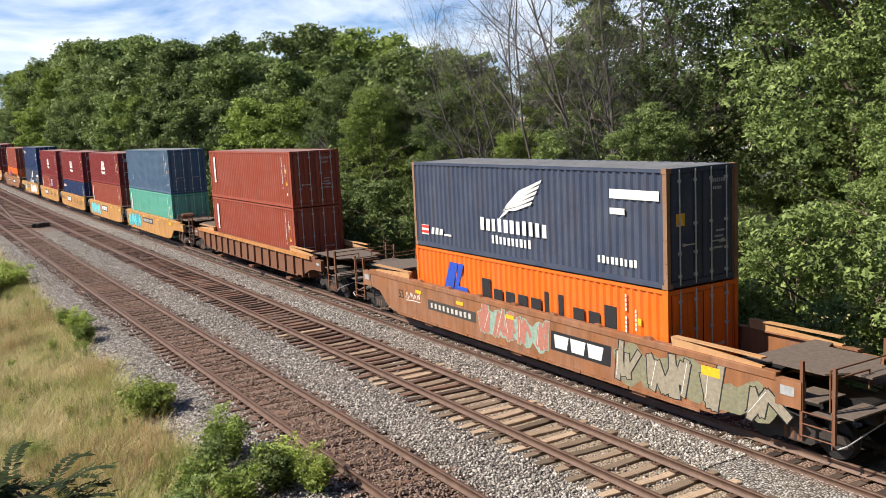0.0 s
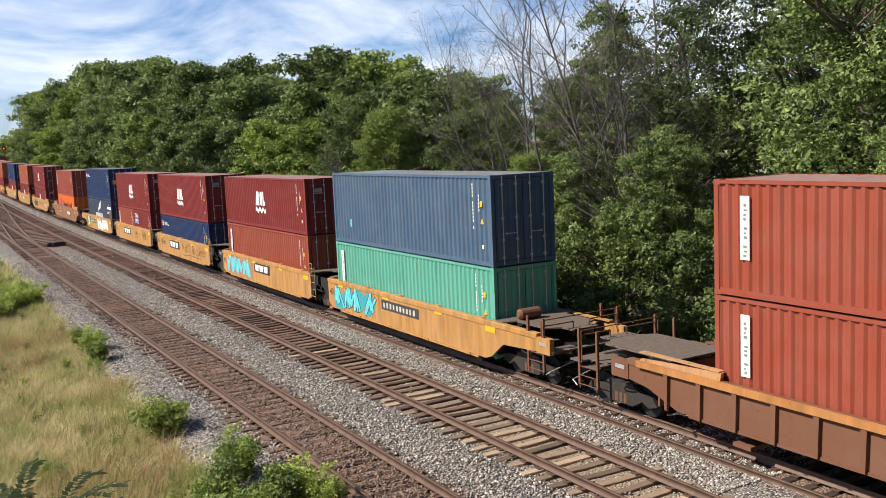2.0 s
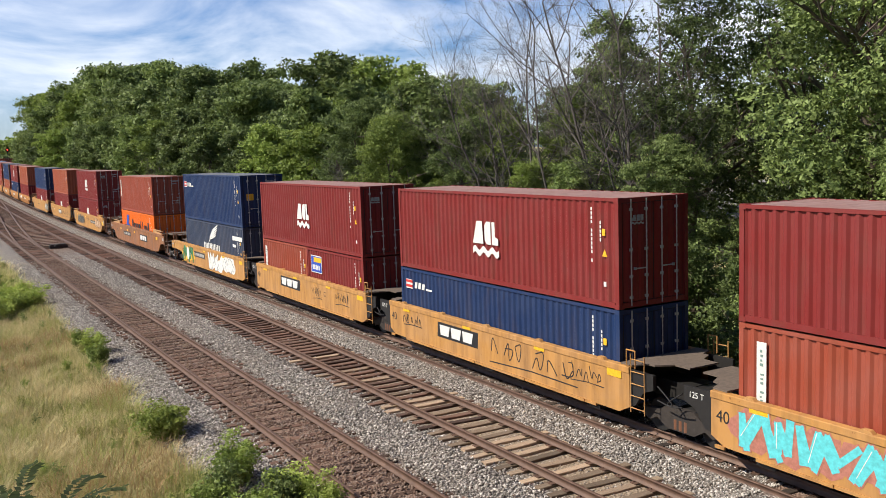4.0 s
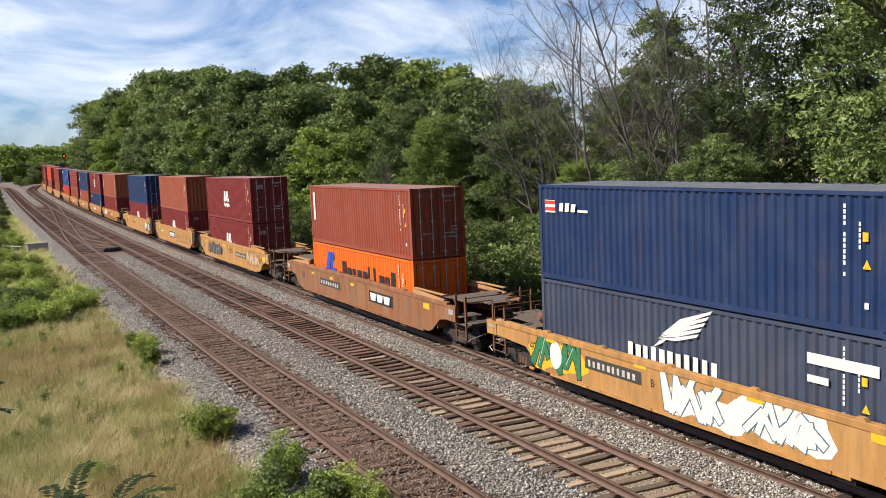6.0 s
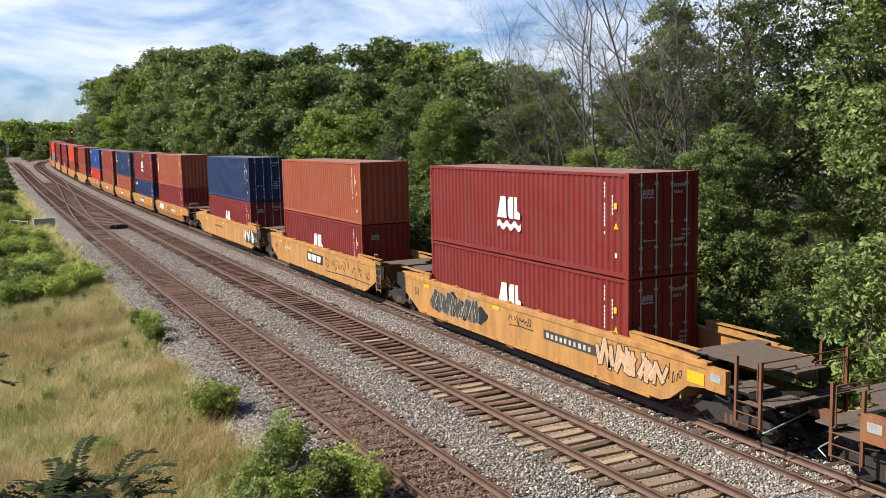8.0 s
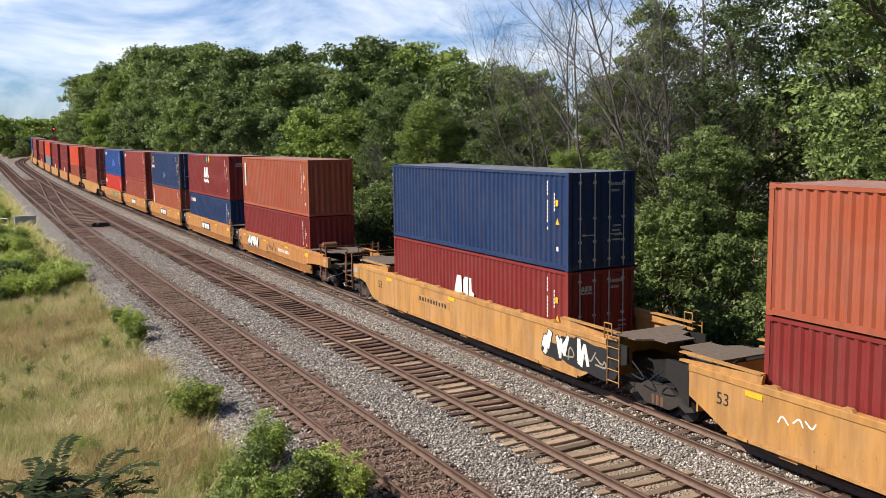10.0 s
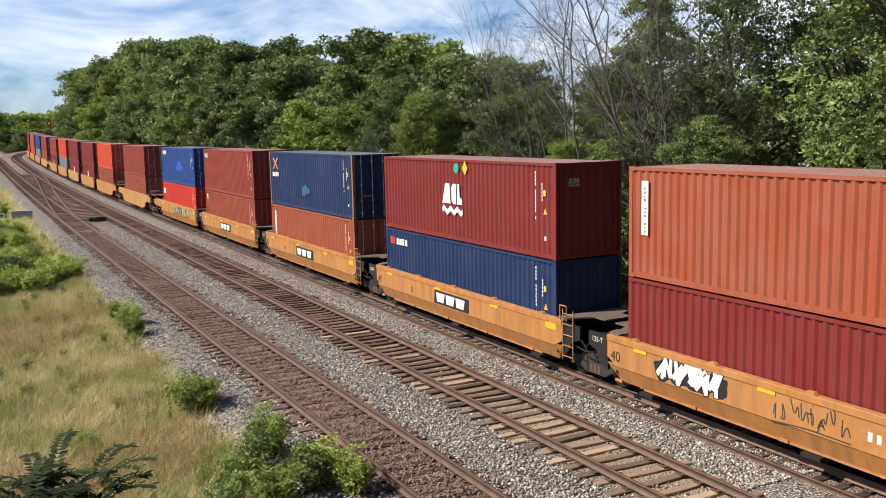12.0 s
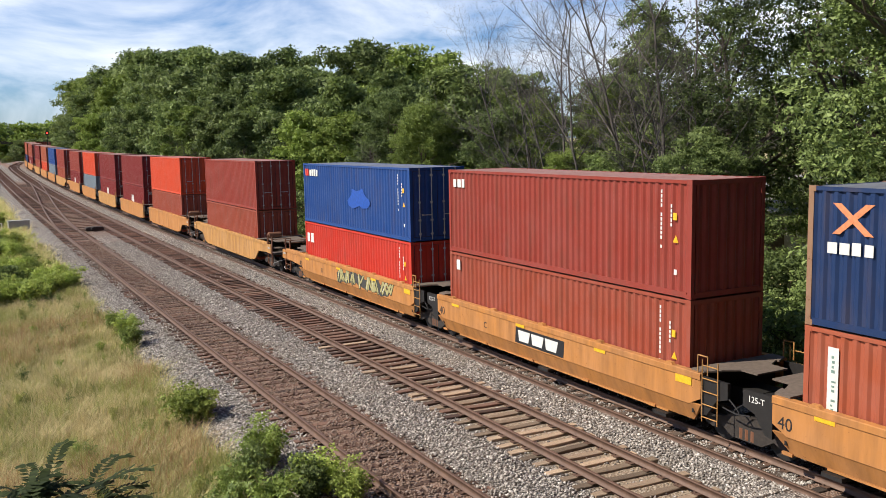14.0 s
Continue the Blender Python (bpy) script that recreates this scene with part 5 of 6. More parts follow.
# ---- trees ----
def crown_arrays(rng, centres, radii, count, size):
    """Pointed leaves on sprigs, the sprigs spread through clumps and densest near each clump's skin; every leaf is one triangle with its own tilt."""
    k, each = len(centres), 8
    twigs = count // each
    w = radii ** 2
    pick = rng.choice(k, twigs, p=w / w.sum())
    d = rng.normal(size=(twigs, 3))
    d /= np.linalg.norm(d, axis=1)[:, None]
    r = 0.5 + 0.58 * rng.random(twigs) ** 0.8
    twig = centres[pick] + d * (radii[pick] * r)[:, None] * np.array([1.15, 1.15, 0.7])
    lie = d * 0.45 + rng.normal(scale=0.45, size=(twigs, 3)) + np.array([0, 0, 0.55])
    n = twigs * each
    pos = np.repeat(twig, each, 0) + rng.normal(size=(n, 3)) * size * np.array([1.6, 1.6, 0.9])
    nrm = np.repeat(lie, each, 0) + rng.normal(scale=0.35, size=(n, 3))
    nrm /= np.linalg.norm(nrm, axis=1)[:, None]
    a = np.cross(nrm, rng.normal(size=(n, 3)))
    a /= np.linalg.norm(a, axis=1)[:, None]
    b = np.cross(nrm, a)
    s = size * (0.5 + 0.9 * rng.random(n))[:, None]
    v = np.stack([pos - a * s - b * s * 0.62, pos + a * s * 1.1, pos - a * s * 0.6 + b * s * 0.75], 1).reshape(-1, 3)
    return v, np.arange(n * 3).reshape(-1, 3)


def limbs(build, rng, start, direction, length, radius, depth, tips, spread=0.6):
    """Forking tapered limbs."""
    end = start + direction * length
    build.tube(start, end, radius, radius * 0.62, 7 if radius > 0.08 else 5, caps=False)
    if depth == 0:
        tips.append(end)
        return
    for _ in range(3 if depth > 1 else 2):
        d = (direction + Vector(rng.normal(scale=spread, size=3)) + Vector((0, 0, 0.15))).normalized()
        at = start + direction * length * rng.uniform(0.55, 1.0)
        limbs(build, rng, at, d, length * rng.uniform(0.55, 0.8), radius * 0.55, depth - 1, tips, spread)


def tree_meshes(seed, height, width, leaves, leaf, low=0.15):
    rng = np.random.default_rng(seed)
    b, tips = Build(), []
    trunk = height * 0.45
    b.tube((0, 0, -0.3), (0, 0, trunk), height * 0.017, height * 0.010, 8, caps=False)
    for i in range(6):
        z = trunk * (0.5 + 0.5 * i / 5)
        a = i * 2.4 + rng.random()
        d = Vector((math.cos(a), math.sin(a), 0.7)).normalized()
        limbs(b, rng, Vector((0, 0, z)), d, width * 0.26, height * 0.008, 2, tips)
    limbs(b, rng, Vector((0, 0, trunk)), Vector((0.05, 0.02, 1)).normalized(), height * 0.2, height * 0.009, 2, tips)
    # boughs: big clumps round the trunk, each broken into smaller ones
    n = 20
    z = low + (0.93 - low) * (np.arange(n) + rng.random(n)) / n
    prof = np.clip(np.sin(np.clip((z - low) / (1 - low), 0, 1) ** 0.7 * np.pi * 0.9 + 0.22), 0.15, 1)
    a = np.arange(n) * 2.4 + rng.random(n)
    rr = width * 0.5 * prof * (0.35 + 0.5 * rng.random(n))
    big = np.stack([rr * np.cos(a), rr * np.sin(a), z * height], 1)
    big = np.vstack([big, [[0.1 * width * rng.normal(), 0.1 * width * rng.normal(), height * 0.93]]])
    cs, rs = [], []
    for q in big:
        m = 10
        R = width * (0.12 + 0.09 * rng.random())
        o = rng.normal(size=(m, 3))
        o *= (R * (0.35 + 0.85 * rng.random(m)) / np.linalg.norm(o, axis=1))[:, None]
        cs.append(q + o * np.array([1.1, 1.1, 0.95]))
        rs.append(R * (0.2 + 0.32 * rng.random(m)))
    c, rad = np.vstack(cs), np.concatenate(rs)
    c[:, 2] = np.minimum(c[:, 2], height - rad * 0.6)
    v, f = crown_arrays(rng, c, rad, leaves, leaf)
    return b.mesh("trunk"), soup("crown", v, f)


def tree(meshes, leaf_mat, m, label, name="tree", group="trees along the line", bark=None, scale=1.0):
    ob = tagged(new(name), label, "tree" if name == "tree" else "bush", group)
    part("trunk", meshes[0], bark or BARK, ob)
    part("crown", meshes[1], leaf_mat, ob)
    ob.matrix_basis = m
    ob.scale = (scale, scale, scale)
    return ob


# outline of the wood against the sky as seen from the bridge: bearing, elevation in degrees
SKYLINE = [(2.0, 1.3), (4.5, 2.2), (5.2, 3.9), (9.3, 4.3), (11, 5.2), (18.4, 5.1), (22, 4.6), (23.6, 6.2), (25.3, 6.0), (26.2, 4.7), (30.2, 5.3), (33, 4.3), (37, 4.5), (39, 4.4), (44, 3.6), (50, 3.2), (52, 5.0), (60, 7.0), (80, 12.0)]
EYE = Vector((-16.68, 0.0, 7.30))


def bearing(x, y):
    return math.degrees(math.atan2(x - EYE.x, y))


def top_at(x, y):
    e = np.interp(bearing(x, y), [q[0] for q in SKYLINE], [q[1] for q in SKYLINE])
    return EYE.z + math.hypot(x - EYE.x, y) * math.tan(math.radians(e))


def bare_limbs(seed, height):
    """Leaders of a leafless tree: stems that lean out and bend upward, forking four times into fine twigs."""
    rng = np.random.default_rng(seed)
    made = []
    for i in range(3):
        b = Build()

        def grow(start, d, length, r, depth):
            p, n = start, (7, 5, 4, 4, 3)[4 - depth]
            for j in range(n):
                q = p + d * (length / n)
                b.tube(p, q, r * (1 - 0.7 * j / n), r * (1 - 0.7 * (j + 1) / n), 6 if depth > 2 else 3, caps=False)
                if depth > 0 and j >= (2 if depth == 4 else 0):
                    for _ in range(2 if depth > 2 or j % 2 else 1):
                        side = Vector(rng.normal(size=3))
                        side = (side - d * side.dot(d)).normalized()
                        k = (d * 0.80 + side * rng.uniform(0.5, 1.0)).normalized()
                        grow(q, k, length * rng.uniform(0.28, 0.52), r * (1 - 0.7 * j / n) * 0.5, depth - 1)
                p = q
                d = (d + Vector(rng.normal(scale=0.10, size=3)) + Vector((0, 0, 0.10))).normalized()
        a = i * 2.1 + rng.random()
        lean = rng.uniform(0.06, 0.28)
        grow(Vector((0.1 * math.cos(a), 0.1 * math.sin(a), -0.2)), Vector((lean * math.cos(a), lean * math.sin(a), 1)).normalized(), height * rng.uniform(0.75, 0.95), height * 0.0066, 4)
        made.append(b.mesh("limb"))
    return made


def build_wood():
    sizes = ((11, 10.5), (12, 9.0), (13, 12.0), (14, 8.0), (15, 10.0), (16, 11.0))
    kinds = [tree_meshes(s, 16.0, w, 24000, 0.19, 0.12) for s, w in sizes]
    near_kinds = [tree_meshes(s + 60, 16.0, w, 64000, 0.080, 0.10) for s, w in sizes]
    airy = [tree_meshes(s + 80, 16.0, w, n, 0.068, 0.25) for s, w, n in ((11, 6.0, 50000), (12, 10.0, 34000), (13, 13.0, 66000))]
    shrubs = [tree_meshes(s, 4.0, 4.8, 13000, 0.062, 0.02) for s in (21, 22, 23)]
    rng = random.Random(9)
    mats = [LEAF, LEAF_DARK, LEAF, LEAF_DARK, LEAF_LIGHT]
    # rows of trees, lower by the line, taller behind
    for row, (x0, step, k) in enumerate(((10.0, 6.5, 0.78), (15.5, 7.0, 0.92), (22.5, 7.5, 0.97), (34.0, 10.0, 0.95))):
        # starts far behind the viewpoint: trees there are unseen, added to block sky light
        y = -70.0 + 3 * row
        while y < 330:
            x = x0 + rng.uniform(-1.5, 2.0) + (max(0, y - 235) ** 2 / 1000)
            be = bearing(x, y)
            gap = y > 0 and 45.0 < be < 51.0 and row < 3          # a clearing towards the house
            h = (top_at(x, y) - land(x, y)) * k * rng.uniform(0.84, 1.04)
            if be < 19 and row > 0:
                h *= 1.10
            h = max(6.5, min(h, 30.0))
            if y < 8:
                h = rng.uniform(12, 18)
            if row == 0:
                h = min(h, 13.5)
                if 32.5 < be < 40.5:
                    h = 7.5
            if not gap and (be > 4.2 or y < 0):
                tree((near_kinds if y < 62 and row < 3 else kinds)[rng.randrange(6)], mats[rng.randrange(5)], pose(x, y, land(x, y), rng.uniform(-3, 3), rng.uniform(-3, 3), rng.uniform(0, 360)), "leafy green broadleaf tree in full summer foliage", scale=h / 16.0)
            y += step * rng.uniform(0.75, 1.2) * (1 + abs(y) / 160)
    # the round crown that stands above the rest
    for x, y, h, m in ((20.5, 84.0, 18.0, LEAF), (24.0, 82.0, 17.2, LEAF_LIGHT), (14.0, 56.0, 13.0, LEAF)):
        tree(kinds[2], m, pose(x, y, land(x, y), 0, 0, 40 + x * 30), "tall round-crowned broadleaf tree", scale=h / 16.0)
    # a slim tree, a thin-leaved one and the great open crowns that show sky between their boughs
    for x, y, h, k, m in ((13.0, 34.2, 14.6, 0, LEAF), (11.6, 35.6, 10.5, 0, LEAF_LIGHT), (13.4, 29.6, 16.5, 1, LEAF_DARK), (19.0, 24.6, 21.0, 2, LEAF_DARK), (17.2, 20.6, 20.0, 2, LEAF), (25.0, 31.0, 20.0, 2, LEAF_DARK)):
        tree(airy[k], m, pose(x, y, land(x, y), 0, 0, 31 * x), "tall open-crowned broadleaf tree with sky between its boughs", scale=h / 16.0)
    y = 1.0
    while y < 200:
        x = 6.4 + rng.uniform(-0.6, 1.8)
        s = rng.uniform(0.65, 1.3)
        tree(shrubs[rng.randrange(3)], (LEAF_DARK, LEAF, LEAF_DARK, LEAF)[rng.randrange(4)], pose(x, y, land(x, y), 0, 0, rng.uniform(0, 360)), "dense green shrub at the foot of the wood", "bush", "shrubs along the line", scale=s)
        y += rng.uniform(1.5, 2.6) * (1 + y / 110)
    # leafless trees in front of the green
    bare = [bare_limbs(s, 10.0) for s in (31, 32, 33)]
    for x, y, h, turn in ((10.6, 40.5, 13.0, 0), (10.4, 37.0, 16.0, 71), (11.0, 30.4, 16.5, 200), (9.6, 28.2, 11.0, 30), (10.0, 58.0, 7.0, 0), (9.2, 92.0, 7.0, 61), (9.0, 112.0, 8.0, 11)):
        ob = tagged(new("bare_tree"), "leafless grey tree with fine bare branches", "tree", "bare trees")
        for limb in bare[int(turn) % 3]:
            part("limb", limb, DEAD_WOOD, ob)
        ob.matrix_basis = pose(x, y, land(x, y), 0, 0, turn)
        ob.scale = (h / 10,) * 3
    # unseen trees added behind the viewpoint close the place and keep sky light off container ends
    for i in range(16):
        x = -62 + i * 7.0
        y = -11.5 + rng.uniform(-2, 1)
        tree(kinds[i % 6], LEAF, pose(x, y, land(x, y), 0, 0, 50 * i), "leafy green broadleaf tree added unseen behind the viewpoint to block sky", scale=rng.uniform(1.45, 1.7))
    # a distant wood closes the view beyond the bend and over the field
    far = tree_meshes(41, 12.0, 14.0, 5000, 0.5, 0.05)
    for i in range(34):
        x = -110 + i * 5.5 + rng.uniform(-3, 3)
        y = 450 + rng.uniform(-20, 60)
        tree(far, LEAF if i % 2 else LEAF_LIGHT, pose(x, y, land(x, y) - 1, 0, 0, rng.uniform(0, 360)), "distant green tree on the skyline", group="far trees", scale=rng.uniform(1.0, 1.55))
    for i in range(12):
        x = 14 + i * 4 + rng.uniform(-2, 2)
        y = 350 + i * 5
        tree(far, LEAF, pose(x - 9, y, land(x, y), 0, 0, rng.uniform(0, 360)), "green tree beyond the bend", group="far trees", scale=rng.uniform(0.5, 0.8))


build_wood()


# ---- the verge ----
def blades(rng, spots, per, height, spread, width, lean=1.0):
    """Tufts of bent grass blades: two quads each, as arrays."""
    n = len(spots) * per
    base = np.repeat(spots, per, 0) + np.concatenate([rng.normal(scale=spread, size=(n, 2)), np.zeros((n, 1))], 1)
    h = height * (0.5 + 0.8 * rng.random(n))[:, None]
    a = rng.random(n) * 2 * np.pi
    side = np.stack([np.cos(a), np.sin(a), 0 * a], 1) * width
    bend = np.stack([np.cos(a + 1.3), np.sin(a + 1.3), 0 * a], 1) * h * lean * rng.random(n)[:, None]
    up = np.array([0, 0, 1.0]) * h
    mid = base + up * 0.55 + bend * 0.3
    tip = base + up + bend
    v = np.stack([base - side, base + side, mid + side * 0.7, mid - side * 0.7, tip], 1).reshape(-1, 3)
    k = np.arange(n)[:, None] * 5
    f = np.concatenate([k + [0, 1, 2], k + [0, 2, 3], k + [3, 2, 4]], 0)
    return v, f


def grass_field(name, material, label, count, box, per, height, spread, width, seed, keep=None):
    rng = np.random.default_rng(seed)
    p = rng.random((count, 2)) * np.array([box[1] - box[0], box[3] - box[2]]) + np.array([box[0], box[2]])
    spots = np.array([(x, y, land(x, y) - 0.02) for x, y in p if keep is None or keep(x, y)])
    v, f = blades(rng, spots, per, height, spread, width, 1.7)
    tagged(new(name, soup(name, v, f, material)), label, "grass", kind="stuff")


def patchy(lo, scale, off):
    return lambda x, y: noise.noise(Vector((x * scale, y * scale, off))) > lo and x < -11.3 + 0.5 * noise.noise(Vector((x, y * 0.5, 7)))


def herb(rng, height, width, stems, leaves, leaf):
    """A leafy herb: thin stems with leaves along them."""
    b = Build()
    pos = []
    for i in range(stems):
        a = 2.4 * i + rng.random()
        d = Vector((math.cos(a) * width * 0.5 * rng.random(), math.sin(a) * width * 0.5 * rng.random(), height * (0.6 + 0.4 * rng.random())))
        b.tube((0, 0, 0), d, 0.012, 0.005, 5, caps=False)
        pos += [d * t for t in np.linspace(0.25, 1, 8)]
    c = np.array(pos)
    v, f = crown_arrays(rng, c, np.full(len(c), width * 0.17), leaves, leaf)
    return b.mesh("stem"), soup("leaves", v, f)


def plant(meshes, mat, x, y, label, scale, turn, group, name="weed", dz=0.0):
    ob = tagged(new(name), label, "plant" if name == "weed" else "bush", group)
    tagged(part("stem", meshes[0], GRASS_GREEN, ob), kind="stuff")
    part("leaves", meshes[1], mat, ob)
    ob.matrix_basis = pose(x, y, land(x, y) + dz, 0, 0, turn)
    ob.scale = (scale,) * 3
    return ob


def frond(g):
    """A feathered leaf: an arching stalk with a dozen pairs of pointed leaflets."""
    v, f = [], []

    def leaf(p, d, n, s):
        k = len(v)
        side = d.cross(n).normalized() * s * 0.25
        v.extend([p, p + d * s * 0.45 + side, p + d * s, p + d * s * 0.45 - side])
        f.extend([(k, k + 1, k + 2), (k, k + 2, k + 3)])
    pts = [Vector((0.85 * t, 0, 0.22 * math.sin(2.4 * t) - 0.1 * t * t)) for t in np.linspace(0, 1, 15)]
    for p, q in zip(pts, pts[1:]):
        d = (q - p).normalized()
        leaf(p, d, Vector((0, 0, 1)), (q - p).length * 0.5)
        for sgn in (-1, 1):
            u = (d * 0.55 + Vector((0, sgn, -0.12)) + Vector(g.normal(scale=0.08, size=3))).normalized()
            leaf(q, u, Vector((0, 0, 1)), 0.17)
    leaf(pts[-1], Vector((1, 0, -0.2)).normalized(), Vector((0, 0, 1)), 0.15)
    return soup("frond", np.array(v), np.array(f))


def build_verge():
    dry = patchy(-0.6, 0.22, 1.0)
    grass_field("dry_grass", GRASS_DRY, "dry straw-coloured grass on the verge", 15000, (-19, -11.2, 12, 62), 9, 0.42, 0.18, 0.008, 3, dry)
    grass_field("dry_grass", GRASS_DRY, "dry straw-coloured grass farther along the verge", 4000, (-20, -11.2, 62, 140), 6, 0.7, 0.25, 0.02, 4, patchy(-0.05, 0.15, 1.0))
    grass_field("green_grass", GRASS_GREEN, "olive green grass mixed into the dry verge", 10000, (-19, -11.1, 12, 75), 8, 0.46, 0.18, 0.008, 5, patchy(-0.12, 0.27, 5.0))
    grass_field("grass_tufts", GRASS_GREEN, "thick green tufts of grass", 900, (-18.5, -11.3, 13, 62), 60, 0.55, 0.16, 0.009, 11, patchy(-0.1, 0.35, 2.0))
    grass_field("grass_tufts", GRASS_DRY, "pale bleached tussocks of grass", 700, (-18.5, -11.1, 13, 62), 60, 0.6, 0.16, 0.009, 12, patchy(-0.05, 0.3, 8.0))
    grass_field("dry_grass", GRASS_RUST, "russet seed heads in the long grass", 5000, (-18.5, -11.4, 20, 62), 6, 0.72, 0.2, 0.008, 13, patchy(0.08, 0.16, 12.0))
    grass_field("low_weeds", WEED, "low yellow-green weeds among the grass", 5000, (-18.5, -10.9, 13, 70), 7, 0.2, 0.10, 0.018, 14, patchy(0.12, 0.45, 15.0))
    grass_field("green_grass", GRASS_GREEN, "green grass along the ballast edge", 3000, (-12.9, -11.0, 14, 90), 7, 0.36, 0.16, 0.009, 6, patchy(0.0, 0.5, 9.0))
    grass_field("green_grass", GRASS_GREEN, "green bank farther along", 8000, (-22, -11.8, 55, 170), 6, 0.75, 0.3, 0.025, 7, patchy(-0.5, 0.2, 3.0))
    rng = np.random.default_rng(8)
    r = random.Random(8)
    low = [herb(rng, 1.0, 1.1, 16, 4200, 0.033) for _ in range(3)]
    tall = [herb(rng, 1.0, 0.5, 9, 700, 0.03) for _ in range(3)]
    # the single leafy bush on the stones, and its neighbours
    wide = herb(rng, 0.85, 1.7, 18, 4600, 0.04)
    plant(wide, WEED, -11.25, 25.2, "bright green leafy bush on the ballast edge", 1.15, 20, "verge bushes", "bush")
    for x, y, s, t, m in ((-10.75, 20.2, 1.15, 80, LEAF_LIGHT), (-11.3, 19.6, 1.0, 10, LEAF), (-11.9, 18.9, 0.95, 140, LEAF_LIGHT), (-10.2, 17.9, 1.0, 190, WEED), (-9.9, 17.0, 0.9, 60, WEED), (-10.6, 17.6, 1.0, 250, LEAF),
                          (-11.4, 17.6, 1.1, 300, LEAF_LIGHT), (-12.4, 17.8, 1.0, 30, LEAF), (-11.25, 35.6, 0.95, 45, LEAF_LIGHT), (-11.1, 37.5, 1.0, 95, WEED), (-11.35, 39.5, 0.8, 200, LEAF_LIGHT), (-11.7, 52.5, 1.3, 0, WEED), (-12.1, 54.5, 1.4, 90, WEED)):
        plant(low[r.randrange(3)], m, x, y, "low leafy green bush at the foot of the ballast", s, t, "verge bushes", "bush")
    for i in range(120):
        y = 15 + 60 * r.random() ** 1.2
        x = -11.4 - 5.0 * r.random() ** 1.6
        plant(tall[i % 3], (LEAF, LEAF_LIGHT, GRASS_GREEN)[i % 3], x, y, "slender green weed among dry grass", r.uniform(0.35, 0.8), r.uniform(0, 360), "verge weeds")
    big = tree_meshes(51, 3.0, 3.8, 9000, 0.075, 0.0)
    for i in range(150):
        y = 50 + 85 * r.random() ** 1.2
        x = -12.3 - 0.02 * (y - 50) - 5.0 * r.random()
        plant(low[i % 3], (WEED, WEED, LEAF_LIGHT, WEED)[i % 4], x, y, "bright green leafy weeds spreading on the bank", r.uniform(0.9, 1.6), r.uniform(0, 360), "bank weeds", "bush")
    for x, y, s, m in ((-14.9, 54, 0.62, LEAF_DARK), (-15.9, 57, 0.6, LEAF_DARK), (-17.2, 70, 0.7, LEAF_LIGHT), (-18.5, 88, 0.9, LEAF), (-17.0, 112, 0.9, LEAF), (-14.6, 118, 0.7, LEAF), (-16.5, 126, 0.9, LEAF_DARK), (-15.0, 136, 0.9, LEAF), (-13.6, 150, 0.8, LEAF), (-15.5, 160, 1.1, LEAF),
                       (-13.5, 180, 0.9, LEAF), (-15, 195, 1.2, LEAF_DARK), (-13.2, 225, 1.1, LEAF), (-15, 245, 1.4, LEAF), (-13.5, 280, 1.3, LEAF), (-14.5, 310, 1.6, LEAF), (-3.5, 312, 0.5, LEAF), (-2.0, 322, 0.7, LEAF_LIGHT), (-0.5, 334, 0.9, LEAF), (1.5, 344, 1.1, LEAF), (-3.0, 350, 1.0, LEAF_LIGHT)):
        tree(big, m, pose(x, y, land(x, y), 0, 0, 37 * x), "rounded green bush on the grassy bank", "bush", "bank bushes", scale=s)
    # feathery fronds of a young sumac just below the bridge, coloured as if in shade
    g = np.random.default_rng(17)
    fronds = [frond(g) for _ in range(4)]
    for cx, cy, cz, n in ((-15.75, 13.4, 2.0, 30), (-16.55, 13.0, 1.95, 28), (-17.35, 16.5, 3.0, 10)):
        ob = tagged(new("sapling"), "feathery sumac sapling below the bridge with shade painted into its leaves", "tree", "saplings")
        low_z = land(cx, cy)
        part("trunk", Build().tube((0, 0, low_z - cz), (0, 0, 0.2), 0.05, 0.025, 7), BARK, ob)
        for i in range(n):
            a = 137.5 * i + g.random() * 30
            tagged(part("frond", fronds[i % 4], LEAF_SUMAC_SHADED, ob, at=pose(0.5 * math.cos(a), 0.5 * math.sin(a), 0.5 * g.random() - 0.1, 0, -4 - 22 * g.random(), a)), kind="stuff")
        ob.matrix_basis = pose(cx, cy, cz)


build_verge()


